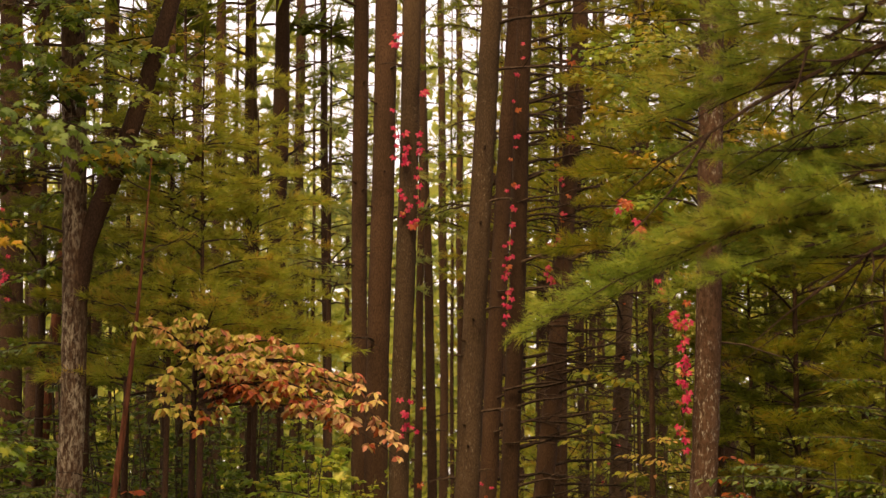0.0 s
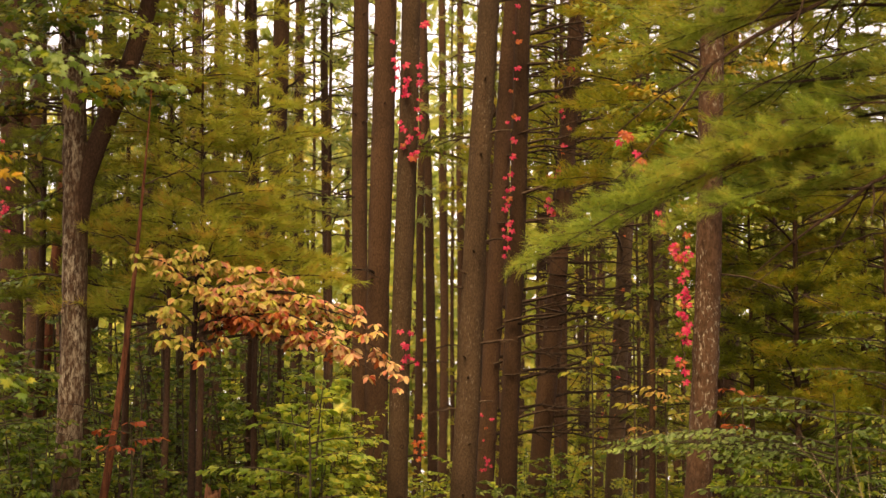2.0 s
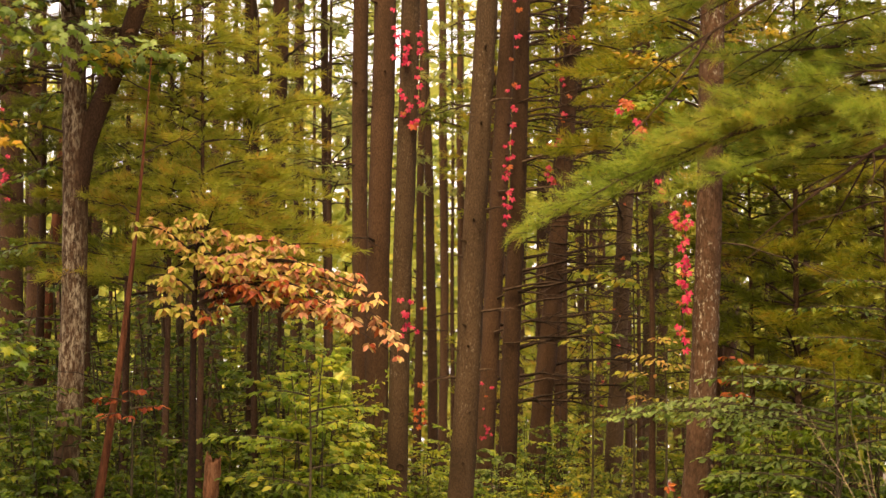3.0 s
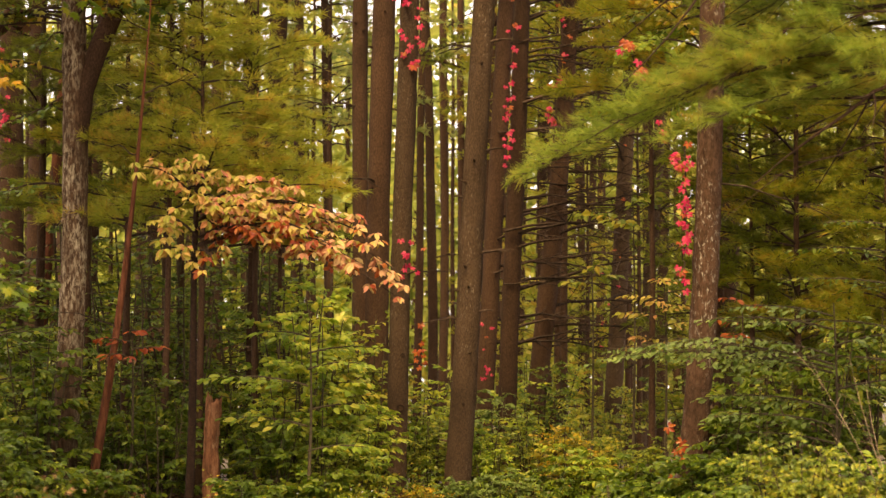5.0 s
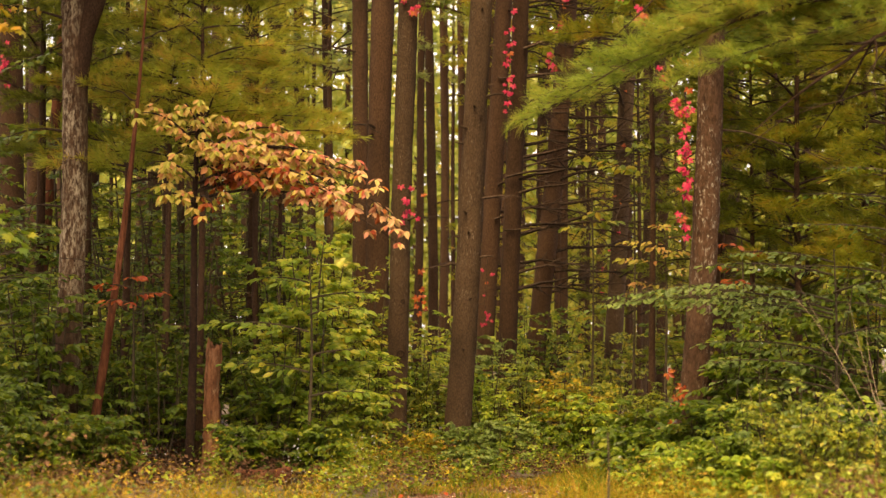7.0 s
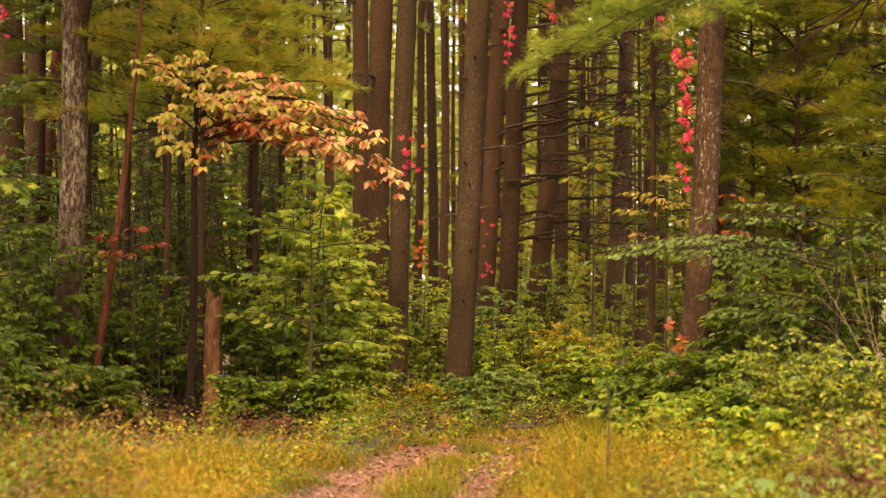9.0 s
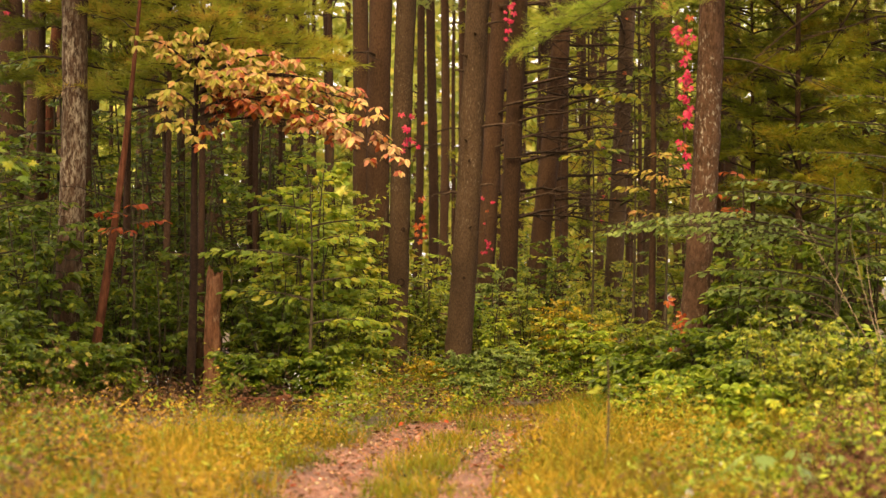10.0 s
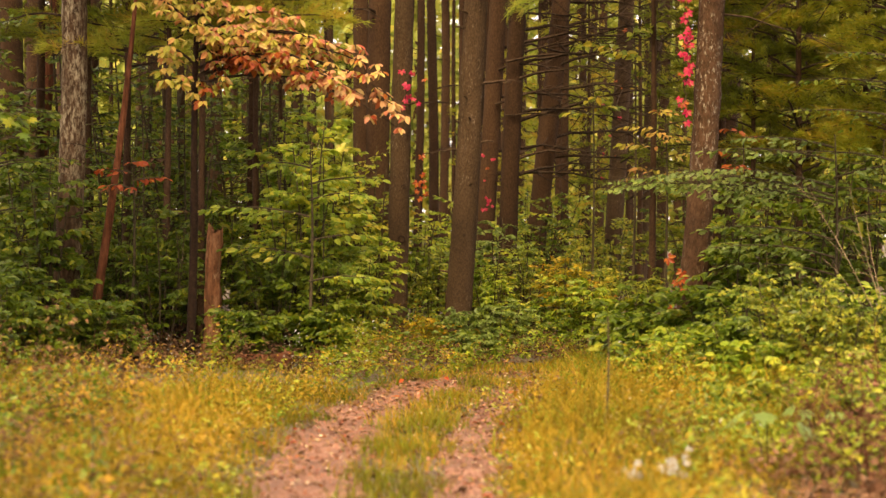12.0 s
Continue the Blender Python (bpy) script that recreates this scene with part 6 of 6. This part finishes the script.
tagged(log, "dark rotten log lying at the meadow's edge", "log")

# turning saplings among the trunks
beech(3.95, 30.6, 3.1, 69, ((2.7, 3.0, 0.5), (2.5, 4.4, 0.5), (2.9, 5.6, 0.4), (3.0, 3.6, 0.4)), RUSSET, "small sapling with orange-red leaves", 0.12)
beech(-3.98, 28.7, 2.6, 65, ((2.3, 0.2, 0.45), (2.4, 3.0, 0.5), (2.5, 5.0, 0.4), (2.2, 4.2, 0.5)), RUSSET, "small sapling with orange-red leaves", 0.12)
beech(3.3, 34.6, 3.6, 66, ((2.95, 3.0, 0.75), (3.2, 3.6, 0.7), (3.3, 0.2, 0.75), (2.8, 5.5, 0.8), (3.45, 4.5, 0.6), (2.6, 2.4, 0.7), (3.1, 4.4, 0.7), (3.05, 5.2, 0.7)), DOGWOOD_YELLOW, "small sapling with gold and orange leaves", 0.12)
beech(-2.6, 33.0, 4.6, 70, ((4.3, 3.0, 0.7), (4.1, 0.2, 0.8), (3.8, 4.6, 0.7), (4.4, 5.5, 0.6), (2.9, 0.1, 0.7), (2.6, 5.2, 0.7), (2.4, 3.4, 0.6)), WITHERED, "slender sapling with withered red-brown leaves", 0.12)
beech(-4.3, 32.0, 3.4, 72, ((2.9, 0.3, 0.6), (2.6, 5.4, 0.7), (2.2, 3.6, 0.6), (1.9, 0.0, 0.7)), WITHERED, "slender sapling with withered red-brown leaves", 0.11)
beech(2.9, 35.5, 5.0, 67, ((4.55, 3.0, 0.8), (4.75, 5.0, 0.7), (4.9, 0.5, 0.6), (4.4, 4.2, 0.7)), YELLOWGREEN, "slender maple sapling with light leaves", 0.17)
beech(2.35, 37.0, 4.2, 68, ((3.6, 2.9, 0.5), (3.8, 4.9, 0.6), (3.7, 0.3, 0.5)), YELLOWGREEN, "slender maple sapling with light leaves", 0.16)
leafy_branch(oak, (0, 0, 6.0), (-1.0, -0.6, 6.1), (0, 0, 0.05), 790, YELLOW, 0.14, count=6, twig=0.3)
leafy_branch(oak, (0, 0, 9.0), (0.9, 0.6, 9.0), (0, 0, 0.05), 791, YELLOW, 0.13, count=8, twig=0.4)
leafy_branch(oak, (0, 0, 8.2), (0.9, 0.5, 8.7), (0, 0, 0.05), 792, YELLOWGREEN, 0.13, count=8, twig=0.4)


# ---- distance ----
def far_tree(seed, height, label):
    rng = np.random.default_rng(seed)
    e = thing("far_tree", 0, 0, label, "tree", "trees of the far wood")
    part("trunk", trunk_mesh(0.0, 0, 0.16, 0.007, height * 0.9, seed, 8, 0.6), DARK_BARK, e)
    n = 1300
    c = rng.normal(0, 1, (90, 3)) * (1.7, 1.7, height * 0.26) + (0, 0, height * 0.42)
    pos = c[rng.integers(0, 90, n)] + rng.normal(0, 0.42, (n, 3)) * (1, 1, 0.6)
    pos[:, 2] = np.clip(pos[:, 2], 0.2, height)
    part("crown", scatter(DIAMOND, pos, rng.normal(0, 1, (n, 3)), rng.normal(0, 0.6, (n, 3)) + (0, 0, 1), rng.uniform(0.34, 0.7, n)), FAR_LEAF, e, kind="stuff")
    return e


protos = [far_tree(s, h, "distant tree with thin yellow-green foliage") for s, h in ((1, 15.0), (2, 18.5), (3, 22.5))]
rng = np.random.default_rng(77)
k = 0
for row, (y, step) in enumerate(((78, 2.6), (86, 2.8), (96, 3.0), (110, 3.6))):
    for x in np.arange(-0.2 * y - 3, 0.2 * y + 3, step):
        h = rng.integers(0, 3)
        m = pose(x + rng.uniform(-0.9, 0.9), y + rng.uniform(-3, 3), 0, 0, 0, rng.uniform(0, 360))
        if k < 3:
            protos[k].matrix_basis = m
        else:
            copy_thing(protos[h], m)
        k += 1
